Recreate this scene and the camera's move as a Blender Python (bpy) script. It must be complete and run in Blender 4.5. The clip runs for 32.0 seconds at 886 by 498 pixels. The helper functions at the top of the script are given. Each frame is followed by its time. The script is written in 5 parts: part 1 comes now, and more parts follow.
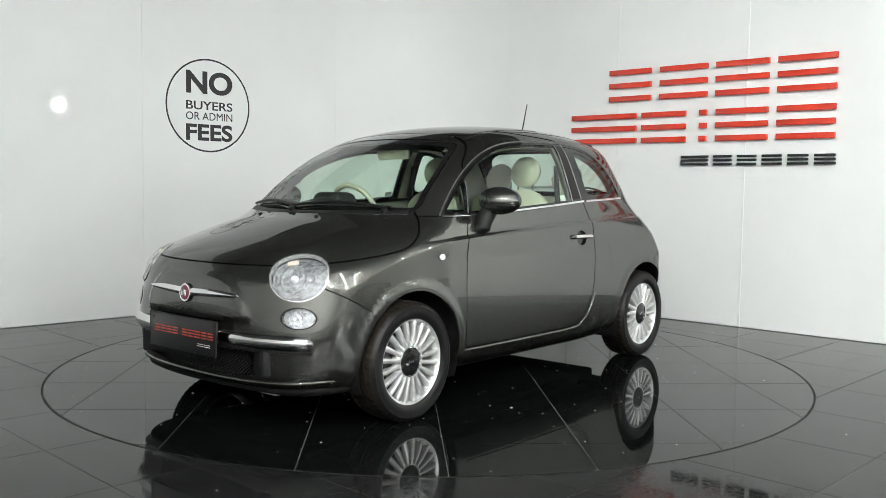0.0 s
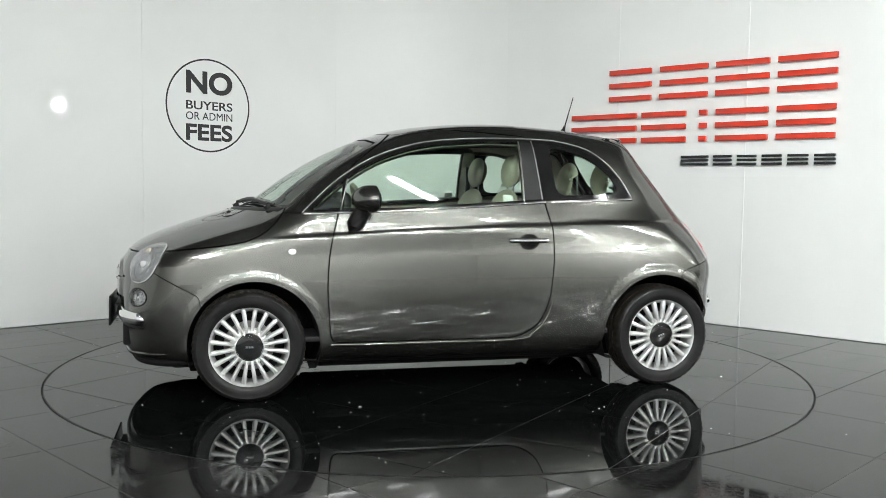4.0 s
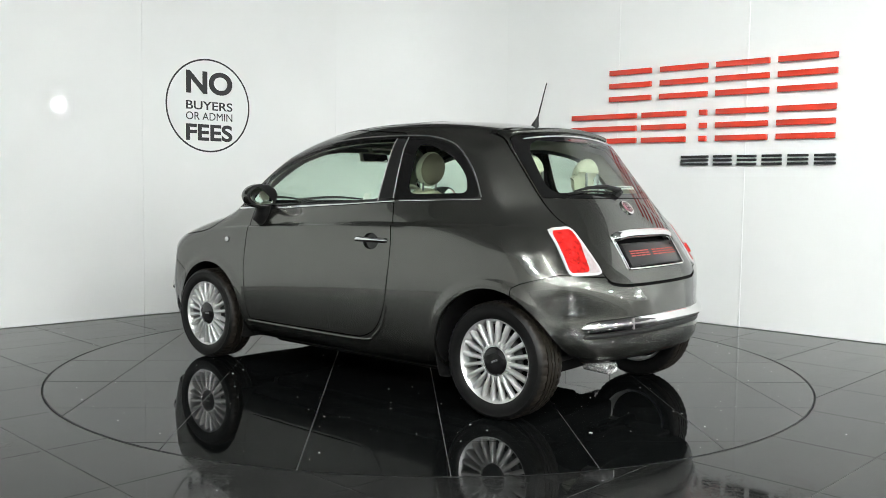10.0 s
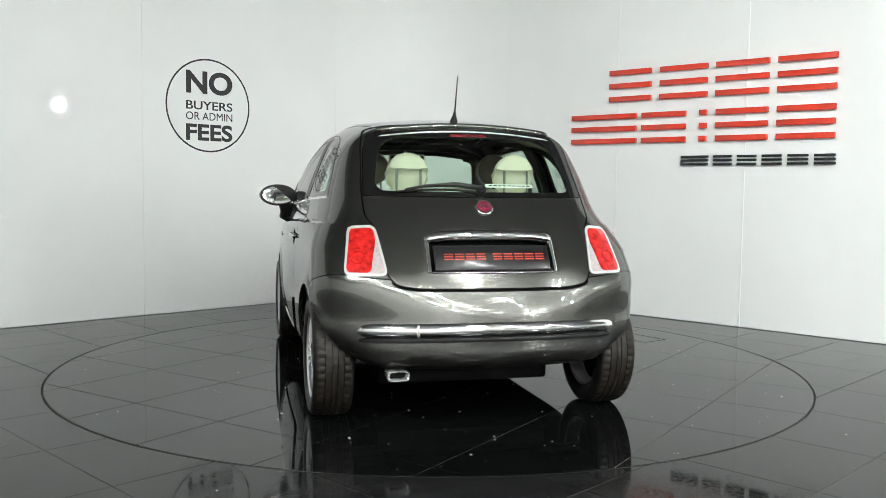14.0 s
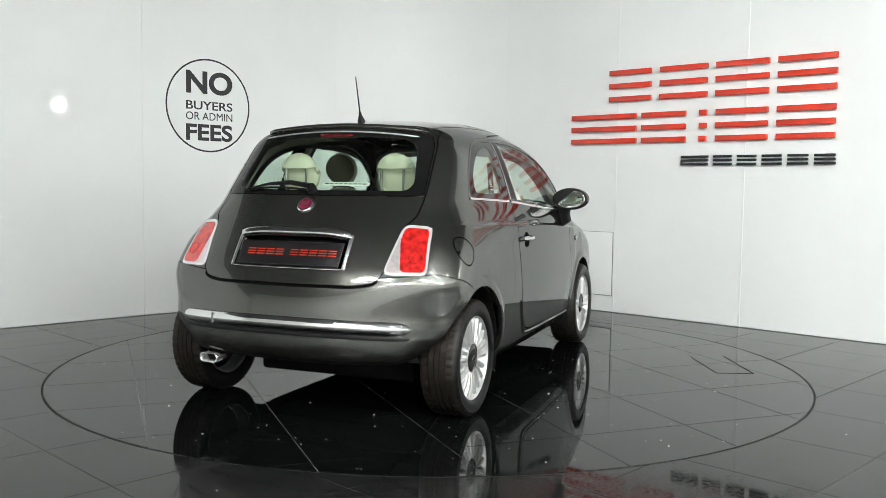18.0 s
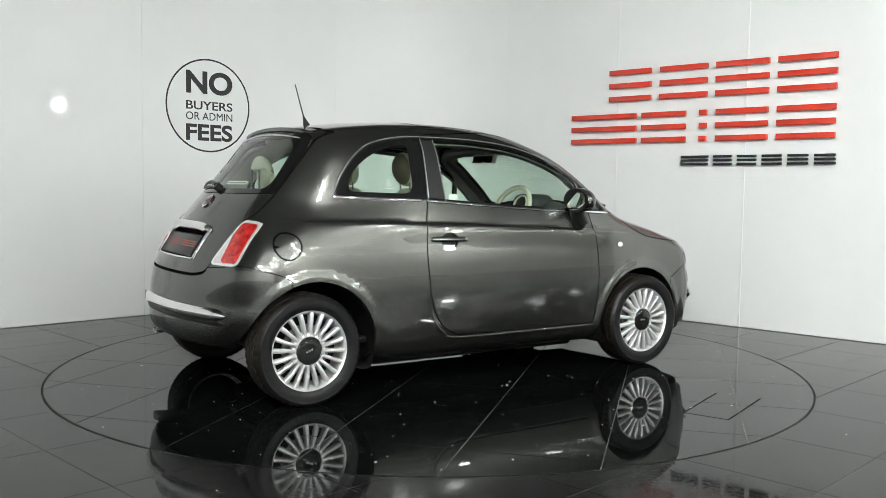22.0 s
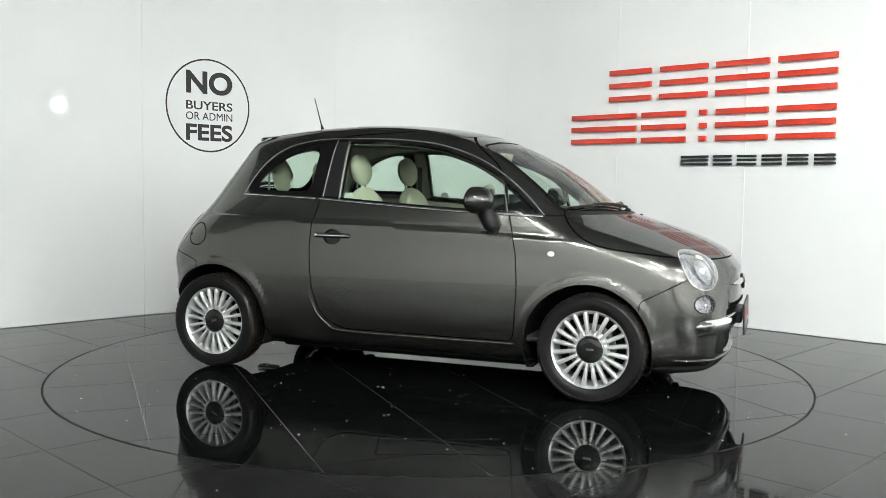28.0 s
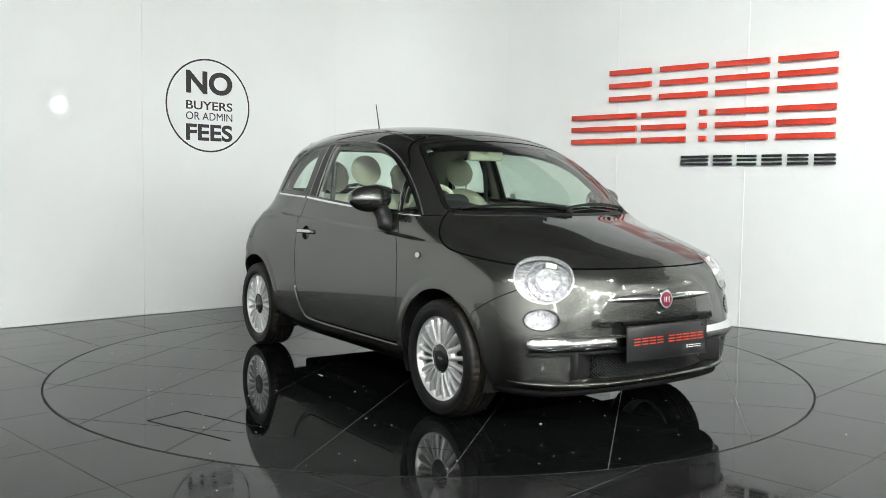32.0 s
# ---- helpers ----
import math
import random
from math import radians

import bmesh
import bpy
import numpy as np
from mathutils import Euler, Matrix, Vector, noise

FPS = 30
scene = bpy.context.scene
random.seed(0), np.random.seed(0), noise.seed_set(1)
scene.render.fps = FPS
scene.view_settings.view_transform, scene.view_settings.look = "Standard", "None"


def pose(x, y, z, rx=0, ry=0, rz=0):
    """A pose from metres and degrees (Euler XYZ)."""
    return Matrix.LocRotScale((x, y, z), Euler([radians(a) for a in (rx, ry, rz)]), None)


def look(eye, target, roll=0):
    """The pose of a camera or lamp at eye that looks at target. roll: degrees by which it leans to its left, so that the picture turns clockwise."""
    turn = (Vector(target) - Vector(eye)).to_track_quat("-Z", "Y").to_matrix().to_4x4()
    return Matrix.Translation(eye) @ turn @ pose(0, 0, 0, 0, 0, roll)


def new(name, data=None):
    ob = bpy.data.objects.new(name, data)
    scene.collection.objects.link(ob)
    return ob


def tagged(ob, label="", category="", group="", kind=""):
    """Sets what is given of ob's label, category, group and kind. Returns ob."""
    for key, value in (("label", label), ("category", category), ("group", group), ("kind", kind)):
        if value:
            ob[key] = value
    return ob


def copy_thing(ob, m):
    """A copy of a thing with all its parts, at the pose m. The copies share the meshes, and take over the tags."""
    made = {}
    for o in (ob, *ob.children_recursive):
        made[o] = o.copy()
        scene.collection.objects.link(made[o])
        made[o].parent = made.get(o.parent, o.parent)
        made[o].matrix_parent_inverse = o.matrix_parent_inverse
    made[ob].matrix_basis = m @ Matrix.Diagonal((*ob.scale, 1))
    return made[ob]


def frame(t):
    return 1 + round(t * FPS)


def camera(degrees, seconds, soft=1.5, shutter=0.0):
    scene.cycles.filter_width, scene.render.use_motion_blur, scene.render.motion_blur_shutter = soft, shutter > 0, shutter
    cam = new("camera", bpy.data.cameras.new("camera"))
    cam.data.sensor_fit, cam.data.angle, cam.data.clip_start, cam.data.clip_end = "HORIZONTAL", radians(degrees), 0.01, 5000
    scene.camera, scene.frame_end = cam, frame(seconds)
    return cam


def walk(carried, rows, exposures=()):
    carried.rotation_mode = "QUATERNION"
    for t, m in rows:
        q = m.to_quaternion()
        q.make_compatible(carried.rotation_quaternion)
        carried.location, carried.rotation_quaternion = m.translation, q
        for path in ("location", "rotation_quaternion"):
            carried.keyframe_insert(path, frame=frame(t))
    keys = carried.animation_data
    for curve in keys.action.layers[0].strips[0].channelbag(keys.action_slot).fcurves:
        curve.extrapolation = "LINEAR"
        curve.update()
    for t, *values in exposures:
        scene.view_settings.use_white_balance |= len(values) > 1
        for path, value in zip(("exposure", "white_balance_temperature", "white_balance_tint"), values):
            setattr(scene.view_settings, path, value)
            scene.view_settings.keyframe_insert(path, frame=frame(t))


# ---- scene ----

# ---------- camera: stands still on a tripod before the turntable ----------
cam = camera(52.79, 32.0, 0.8)
EYE = Vector((0.0, -5.619, 1.112))
_ya, _pi = radians(0.694), radians(-3.965)
AIM = EYE + Vector((math.sin(_ya) * math.cos(_pi), math.cos(_ya) * math.cos(_pi), math.sin(_pi)))
STAND = look(EYE, AIM, 0.749)
walk(cam, [(0.0, STAND), (32.0, STAND)], exposures=[(0.0, -0.01), (1.0, -0.05), (2.0, -0.13), (3.0, -0.07), (6.0, 0.09), (8.0, 0.17), (11.0, 0.17), (12.0, 0.09), (14.0, 0.03), (19.0, 0.06), (22.0, -0.04), (25.0, 0.03), (28.0, 0.14), (32.0, 0.15)])

OX, OY = 0.0055, 0.0865      # the car stands a little off the turntable's axis


def heading(t):
    """Degrees by which car and turntable are turned at t seconds."""
    u = t - 16.0
    return 228.96 - 8.9674 * t + 0.002708 * u * u + 0.0000565 * u ** 3


# ---------- world and lamps ----------
world = bpy.data.worlds.new("world")
scene.world = world
world.use_nodes = True
world.node_tree.nodes["Background"].inputs[0].default_value = (0.75, 0.8, 0.85, 1)
world.node_tree.nodes["Background"].inputs[1].default_value = 0.05

CORNER = Vector((-0.125, 4.015, 0))
DL = Vector((-0.7337, -0.6795, 0))     # along the left wall, away from the corner
DR = Vector((0.7379, -0.6749, 0))      # along the right wall, away from the corner
WALL_H = 3.6


# twin-tube battens under the hall's ceiling: metres from the corner along the right wall and along the left wall
# the last six are unseen, added to brighten the car's flanks and front
BATTENS = [(6.2, 9.0), (8.0, 5.2), (9.5, 8.2), (9.5, 11.2), (10.6, 2.2), (11.5, 5.2), (15.5, -0.4), (16.9, 0.6), (15.0, 5.2), (15.0, 8.2), (19.5, 2.2), (19.5, 5.2), (19.5, 8.2),
           (24.5, 2.2), (24.5, 6.0), (30.0, 2.2), (30.0, 6.0), (13.5, -7.8), (18.1, -10.8), (22.0, 3.4), (27.0, 3.4), (33.0, 3.0), (22.0, -6.5), (28.0, -12.0), (12.6, 8.6), (13.0, 11.2), (16.5, 11.6), (20.0, 11.4), (11.5, -12.0), (15.0, -14.0)]
HALL_U, HALL_V = 36.0, 14.0      # the hall's length along the right wall and along the left wall
PART_U, SIDE_V = 7.2, -18.0      # the right wall's length, beyond which the hall opens to the side
HALL_H = 4.9
BATTEN_Z = 4.6
TUBE_GLOW = 525.0        # brightness of the twin tubes, which are the place's main light

ADDED_LAMP_GLOW = 280.0      # brightness of the unseen round lamp added to cast the car's wall shadow

# ---------- materials ----------
MATS = {}


def mat(name, base, rough=0.5, metal=0.0, coat=0.0, vary=0.0, scale=40.0, bump=0.0, rough_vary=0.0, spec=0.5, emit=None, flake=0.0, ior=None, per_object=0.0, aniso=0.0):
    m = bpy.data.materials.new(name)
    m.use_nodes = True
    nt = m.node_tree
    b = nt.nodes["Principled BSDF"]
    b.inputs["Base Color"].default_value = (*base, 1)
    b.inputs["Roughness"].default_value = rough
    b.inputs["Metallic"].default_value = metal
    b.inputs["Coat Weight"].default_value = coat
    b.inputs["Coat Roughness"].default_value = 0.008
    b.inputs["Coat IOR"].default_value = 1.5
    b.inputs["Specular IOR Level"].default_value = spec
    if ior:
        b.inputs["IOR"].default_value = ior
    if emit:
        b.inputs["Emission Color"].default_value = (*emit[0], 1)
        b.inputs["Emission Strength"].default_value = emit[1]
    tc = nt.nodes.new("ShaderNodeTexCoord")

    def tex(s, detail=4):
        n = nt.nodes.new("ShaderNodeTexNoise")
        n.inputs["Scale"].default_value, n.inputs["Detail"].default_value = s, detail
        nt.links.new(tc.outputs["Object"], n.inputs["Vector"])
        return n

    def ramp(src, lo, hi):
        r = nt.nodes.new("ShaderNodeMapRange")
        r.inputs["From Min"].default_value, r.inputs["From Max"].default_value = 0.3, 0.7
        r.inputs["To Min"].default_value, r.inputs["To Max"].default_value = lo, hi
        nt.links.new(src, r.inputs["Value"])
        return r.outputs[0]

    if vary or flake or per_object:
        mix = nt.nodes.new("ShaderNodeHueSaturation")
        mix.inputs["Color"].default_value = (*base, 1)
        val = ramp(tex(scale).outputs["Fac"], 1 - vary, 1 + vary)
        if flake:
            v = nt.nodes.new("ShaderNodeTexVoronoi")
            v.inputs["Scale"].default_value = 900
            nt.links.new(tc.outputs["Object"], v.inputs["Vector"])
            sep = nt.nodes.new("ShaderNodeSeparateColor")
            nt.links.new(v.outputs["Color"], sep.inputs[0])
            mul = nt.nodes.new("ShaderNodeMath")
            mul.operation = "MULTIPLY_ADD"
            mul.inputs[1].default_value, mul.inputs[2].default_value = flake, 1 - flake / 2
            nt.links.new(sep.outputs[0], mul.inputs[0])
            m2 = nt.nodes.new("ShaderNodeMath")
            m2.operation = "MULTIPLY"
            nt.links.new(mul.outputs[0], m2.inputs[0])
            nt.links.new(val, m2.inputs[1])
            val = m2.outputs[0]
        if per_object:
            info = nt.nodes.new("ShaderNodeObjectInfo")
            mo = nt.nodes.new("ShaderNodeMath")
            mo.operation = "MULTIPLY_ADD"
            mo.inputs[1].default_value, mo.inputs[2].default_value = per_object, 1 - per_object / 2
            nt.links.new(info.outputs["Random"], mo.inputs[0])
            m2 = nt.nodes.new("ShaderNodeMath")
            m2.operation = "MULTIPLY"
            nt.links.new(mo.outputs[0], m2.inputs[0])
            nt.links.new(val, m2.inputs[1])
            val = m2.outputs[0]
        nt.links.new(val, mix.inputs["Value"])
        nt.links.new(mix.outputs[0], b.inputs["Base Color"])
    if rough_vary:
        nt.links.new(ramp(tex(scale * 0.2, 6).outputs["Fac"], max(0.0, rough - rough_vary), rough + rough_vary), b.inputs["Roughness"])
    if bump:
        bn = nt.nodes.new("ShaderNodeBump")
        bn.inputs["Strength"].default_value, bn.inputs["Distance"].default_value = 1.0, bump
        nt.links.new(tex(scale, 5).outputs["Fac"], bn.inputs["Height"])
        nt.links.new(bn.outputs[0], b.inputs["Normal"])
    MATS[name] = m
    return m


def glass(name, tint, gloss_rough=0.0, amount=1.0):
    """A clear pane: light passes tinted, the surface mirrors by Fresnel."""
    m = bpy.data.materials.new(name)
    m.use_nodes = True
    nt = m.node_tree
    nt.nodes.clear()
    out = nt.nodes.new("ShaderNodeOutputMaterial")
    tr = nt.nodes.new("ShaderNodeBsdfTransparent")
    tr.inputs[0].default_value = (*tint, 1)
    gl = nt.nodes.new("ShaderNodeBsdfGlossy")
    gl.inputs["Roughness"].default_value = gloss_rough
    lw = nt.nodes.new("ShaderNodeLayerWeight")
    lw.inputs[0].default_value = 0.5
    pw = nt.nodes.new("ShaderNodeMath")
    pw.operation = "POWER"
    pw.inputs[1].default_value = 4.5
    nt.links.new(lw.outputs["Facing"], pw.inputs[0])
    fr = nt.nodes.new("ShaderNodeMath")
    fr.operation = "MULTIPLY_ADD"
    fr.inputs[1].default_value, fr.inputs[2].default_value = 0.90, 0.06
    nt.links.new(pw.outputs[0], fr.inputs[0])
    mx = nt.nodes.new("ShaderNodeMixShader")
    k = nt.nodes.new("ShaderNodeMath")
    k.operation = "MULTIPLY"
    k.inputs[1].default_value = amount
    nt.links.new(fr.outputs[0], k.inputs[0])
    nt.links.new(k.outputs[0], mx.inputs[0])
    nt.links.new(tr.outputs[0], mx.inputs[1])
    nt.links.new(gl.outputs[0], mx.inputs[2])
    nt.links.new(mx.outputs[0], out.inputs[0])
    MATS[name] = m
    return m


PAINT = mat("car_paint", (0.112, 0.113, 0.103), 0.25, 0.92, 1.0, vary=0.03, scale=3, flake=0.3)
PAINT.node_tree.nodes["Principled BSDF"].inputs["Coat IOR"].default_value = 1.55
PAINT.node_tree.nodes["Principled BSDF"].inputs["Specular Tint"].default_value = (0.15, 0.15, 0.15, 1)
CHROME = mat("chrome", (0.82, 0.82, 0.82), 0.06, 1.0, vary=0.02, scale=15)
ALLOY = mat("silver_alloy", (0.66, 0.66, 0.655), 0.30, 0.70, 0.4, vary=0.04, scale=30)
RUBBER = mat("tyre_rubber", (0.006, 0.006, 0.006), 0.36, vary=0.25, scale=60, bump=0.0004, spec=0.20)
TREAD = mat("tread_rubber", (0.012, 0.0095, 0.0070), 0.50, vary=0.45, scale=25, bump=0.0008, spec=0.25)
SEAM = mat("seam_black", (0.004, 0.004, 0.004), 0.8, vary=0.1, spec=0.05)
PLASTIC = mat("black_plastic", (0.010, 0.010, 0.010), 0.42, vary=0.15, scale=120, bump=0.0003, spec=0.22)
GLOSSBLACK = mat("gloss_black", (0.007, 0.007, 0.007), 0.06, vary=0.1, spec=0.4)
UNDER = mat("underbody_black", (0.007, 0.007, 0.007), 0.85, vary=0.3, scale=12, spec=0.1)
GLASS = glass("window_glass", (0.80, 0.90, 0.83))
LENS = glass("clear_lens", (0.95, 0.96, 0.97))
RED = mat("red_lens", (0.46, 0.014, 0.012), 0.15, coat=1.0, vary=0.45, scale=38, bump=0.0030)
CLEARWHITE = mat("frosted_lens", (0.74, 0.66, 0.66), 0.12, 0.5, coat=1.0, vary=0.12, scale=60, bump=0.001)
REFLECTOR = mat("lamp_reflector", (0.56, 0.56, 0.57), 0.24, 0.7, vary=0.40, scale=55, bump=0.012)
CREAM = mat("cream_leather", (0.66, 0.63, 0.50), 0.5, vary=0.06, scale=90, bump=0.0004)
TAN = mat("brown_cloth", (0.23, 0.19, 0.14), 0.85, vary=0.15, scale=200, bump=0.0006)
TRIMGREY = mat("ivory_plastic", (0.55, 0.53, 0.45), 0.5, vary=0.05, scale=80)
DASH = mat("dark_dashboard", (0.03, 0.03, 0.032), 0.55, vary=0.15, scale=150, bump=0.0004)
MIRROR = mat("mirror_glass", (0.9, 0.9, 0.9), 0.01, 1.0)
TIP = mat("bright_steel", (0.76, 0.76, 0.75), 0.2, 0.75, vary=0.05, scale=20)
LAMPCLEAR = mat("clear_bulb", (0.82, 0.82, 0.82), 0.1, 0.1, coat=1.0, vary=0.05)
BEZEL = mat("bright_bezel", (0.80, 0.80, 0.80), 0.22, 0.45, coat=0.6, vary=0.05)
DARKRED = mat("dark_red_lens", (0.10, 0.006, 0.006), 0.2, coat=0.5, vary=0.2, scale=60)
BADGE = mat("badge_red", (0.14, 0.010, 0.03), 0.25, coat=1.0, vary=0.1)
WHITEP = mat("white_paper", (0.75, 0.75, 0.72), 0.6, vary=0.04)
SIGNRED = mat("red_acrylic", (0.62, 0.045, 0.022), 0.22, coat=0.5, vary=0.05, scale=6)
SIGNBLACK = mat("black_vinyl", (0.012, 0.013, 0.014), 0.4, vary=0.08, scale=8)
PLATERED = mat("plate_red", (0.45, 0.035, 0.015), 0.4, vary=0.05)
PLATEBLACK = mat("plate_black", (0.008, 0.008, 0.009), 0.30, coat=0.15, vary=0.1, spec=0.3)
WALLWHITE = mat("white_wall_panel", (0.80, 0.81, 0.80), 0.035, vary=0.02, scale=1.2, rough_vary=0.02, spec=0.06, per_object=0.02)
WALLJOINT = mat("panel_joint", (0.70, 0.71, 0.70), 0.3, vary=0.03)
FARWHITE = mat("white_wall_paint", (0.72, 0.72, 0.70), 0.6, vary=0.05, scale=2)
BACKGREY = mat("light_grey_wall_paint", (0.66, 0.66, 0.65), 0.7, vary=0.06, scale=2)
GREYWALL = mat("grey_wall_paint", (0.07, 0.07, 0.072), 0.7, vary=0.06, scale=2)
CEILING = mat("ceiling_paint", (0.15, 0.15, 0.15), 0.8, vary=0.05, scale=2)
TILE = mat("black_polished_tile", (0.004, 0.0045, 0.0045), 0.05, vary=0.25, scale=9, rough_vary=0.03, spec=0.5, ior=1.28, bump=0.00002, per_object=0.2)
def polish(m, lo, hi):
    """Smears and dust: the gloss of a stone tile varies in streaks and fine specks."""
    nt = m.node_tree
    b = nt.nodes["Principled BSDF"]
    tc = nt.nodes.new("ShaderNodeTexCoord")
    mp = nt.nodes.new("ShaderNodeMapping")
    mp.inputs["Scale"].default_value = (1.0, 3.5, 1.0)
    n1, n2 = nt.nodes.new("ShaderNodeTexNoise"), nt.nodes.new("ShaderNodeTexNoise")
    n1.inputs["Scale"].default_value, n1.inputs["Detail"].default_value = 2.2, 8
    n2.inputs["Scale"].default_value, n2.inputs["Detail"].default_value = 55.0, 6
    mul = nt.nodes.new("ShaderNodeMath")
    mul.operation = "MULTIPLY"
    mr = nt.nodes.new("ShaderNodeMapRange")
    mr.inputs["From Min"].default_value, mr.inputs["From Max"].default_value = 0.20, 0.42
    mr.inputs["To Min"].default_value, mr.inputs["To Max"].default_value = lo, hi
    nt.links.new(tc.outputs["Object"], mp.inputs[0])
    nt.links.new(mp.outputs[0], n1.inputs["Vector"])
    nt.links.new(tc.outputs["Object"], n2.inputs["Vector"])
    nt.links.new(n1.outputs[0], mul.inputs[0])
    nt.links.new(n2.outputs[0], mul.inputs[1])
    nt.links.new(mul.outputs[0], mr.inputs[0])
    nt.links.new(mr.outputs[0], b.inputs["Roughness"])


polish(TILE, 0.012, 0.07)
FLOORTILE = mat("worn_black_tile", (0.011, 0.0112, 0.011), 0.1, vary=0.35, scale=7, spec=0.5, ior=1.24, bump=0.00003, per_object=0.25)
polish(FLOORTILE, 0.03, 0.20)
GROUT = mat("pale_grout", (0.14, 0.14, 0.137), 0.24, vary=0.2, scale=30)
EDGE = mat("dark_edge_strip", (0.006, 0.006, 0.006), 0.4, vary=0.1)
SCUFF = mat("pale_scuff", (0.16, 0.15, 0.145), 0.7, vary=0.4, scale=30)
DUSTM = mat("dust", (0.7, 0.7, 0.68), 0.7, vary=0.1)
STEEL = mat("dull_steel", (0.25, 0.25, 0.25), 0.4, 0.9, vary=0.15, scale=40)
RUST = mat("rusty_steel", (0.16, 0.09, 0.05), 0.7, 0.4, vary=0.3, scale=40)
ADDED_LAMP = mat("added_lamp_lens", (0.9, 0.9, 0.9), 0.5, emit=((0.968, 1.0, 0.985), ADDED_LAMP_GLOW))
PENDANT = mat("lit_bulb", (0.9, 0.9, 0.9), 0.5, emit=((0.968, 1.0, 0.985), TUBE_GLOW))
TUBE = mat("lit_tube", (0.9, 0.9, 0.9), 0.5, emit=((0.968, 1.0, 0.985), TUBE_GLOW))
AMBER = mat("amber_clear", (0.8, 0.72, 0.62), 0.15, 0.2, coat=1.0, vary=0.1)

# ---------- mesh helpers ----------


def empty(name, m=None):
    ob = new(name)
    ob.empty_display_size = 0.1
    if m is not None:
        ob.matrix_world = m
    return ob


def obj(name, me, material, parent=None, label=""):
    if material is not None:
        me.materials.append(material)
    ob = new(name, me)
    if parent is not None:
        ob.parent = parent
    if label:
        ob["label"] = label
    return ob


def part(name, bm, material, parent=None, label="", smooth=None):
    """Links a bmesh as one mesh object; smooth: angle in degrees under which edges are smooth."""
    me = bpy.data.meshes.new(name)
    bmesh.ops.recalc_face_normals(bm, faces=bm.faces)
    if smooth is not None:
        for f in bm.faces:
            f.smooth = True
        for e in bm.edges:
            e.smooth = len(e.link_faces) == 2 and e.calc_face_angle(0) < radians(smooth)
    bm.to_mesh(me)
    bm.free()
    return obj(name, me, material, parent, label)


def box(bm, sx, sy, sz, m=None, bevel=0.0, seg=2):
    r = bmesh.ops.create_cube(bm, size=1.0, matrix=(m or Matrix()) @ Matrix.Diagonal((sx, sy, sz, 1)))
    if bevel:
        es = list({e for v in r["verts"] for e in v.link_edges})
        bmesh.ops.bevel(bm, geom=es, offset=bevel, segments=seg, affect="EDGES", profile=0.5)
    return bm


def box_part(name, sx, sy, sz, m, material, parent=None, bevel=0.004, label=""):
    return part(name, box(bmesh.new(), sx, sy, sz, m, bevel), material, parent, label, 40)


def ball(bm, m, u=20, v=12):
    bmesh.ops.create_uvsphere(bm, u_segments=u, v_segments=v, radius=1.0, matrix=m)
    return bm


def rod(bm, path, radius, n=8, cap=True):
    """A tube along a path of points; radius: a number or one for each point."""
    path = [Vector(p) for p in path]
    rings = []
    for i, p in enumerate(path):
        d = (path[min(i + 1, len(path) - 1)] - path[max(i - 1, 0)]).normalized()
        a = d.orthogonal().normalized() if abs(d.z) > 0.95 else d.cross(Vector((0, 0, 1))).normalized()
        b = d.cross(a)
        r = radius[i] if isinstance(radius, (list, tuple)) else radius
        rings.append([bm.verts.new(p + r * (a * math.cos(2 * math.pi * k / n) + b * math.sin(2 * math.pi * k / n))) for k in range(n)])
    for a, b in zip(rings, rings[1:]):
        for k in range(n):
            bm.faces.new((a[k], a[(k + 1) % n], b[(k + 1) % n], b[k]))
    if cap:
        bm.faces.new(rings[0][::-1])
        bm.faces.new(rings[-1])
    return bm


def lathe(bm, prof, n=64, m=None, closed=False):
    """Turns a profile of (radius, along y) round the y axis."""
    m = m or Matrix()
    rings = []
    for k in range(n):
        a = 2 * math.pi * k / n
        rings.append([bm.verts.new(m @ Vector((r * math.cos(a), y, r * math.sin(a)))) for r, y in prof])
    last = len(prof) if closed else len(prof) - 1
    for k in range(n):
        a, b = rings[k], rings[(k + 1) % n]
        for j in range(last):
            j2 = (j + 1) % len(prof)
            bm.faces.new((a[j], a[j2], b[j2], b[j]))
    return bm


def spline(pts, per=4, closed=False):
    """Catmull-Rom through a few control points."""
    p = np.array(pts, float)
    n = len(p)
    out = []
    for i in range(n if closed else n - 1):
        a, b, c, d = (p[(i - 1) % n], p[i], p[(i + 1) % n], p[(i + 2) % n]) if closed else (p[max(i - 1, 0)], p[i], p[i + 1], p[min(i + 2, n - 1)])
        for k in range(per):
            t = k / per
            out.append(0.5 * (2 * b + (c - a) * t + (2 * a - 5 * b + 4 * c - d) * t * t + (3 * b - a - 3 * c + d) * t ** 3))
    if not closed:
        out.append(p[-1])
    return np.array(out)


def rounded(pts, r, per=5):
    """A polygon with its corners rounded by r."""
    p = np.array(pts, float)
    n = len(p)
    out = []
    for i in range(n):
        a, b, c = p[i - 1], p[i], p[(i + 1) % n]
        u, v = a - b, c - b
        lu, lv = np.linalg.norm(u), np.linalg.norm(v)
        q = min(r, lu * 0.45, lv * 0.45)
        s, e = b + u / lu * q, b + v / lv * q
        for k in range(per + 1):
            t = k / per
            out.append((1 - t) ** 2 * s + 2 * t * (1 - t) * b + t * t * e)
    return np.array(out)


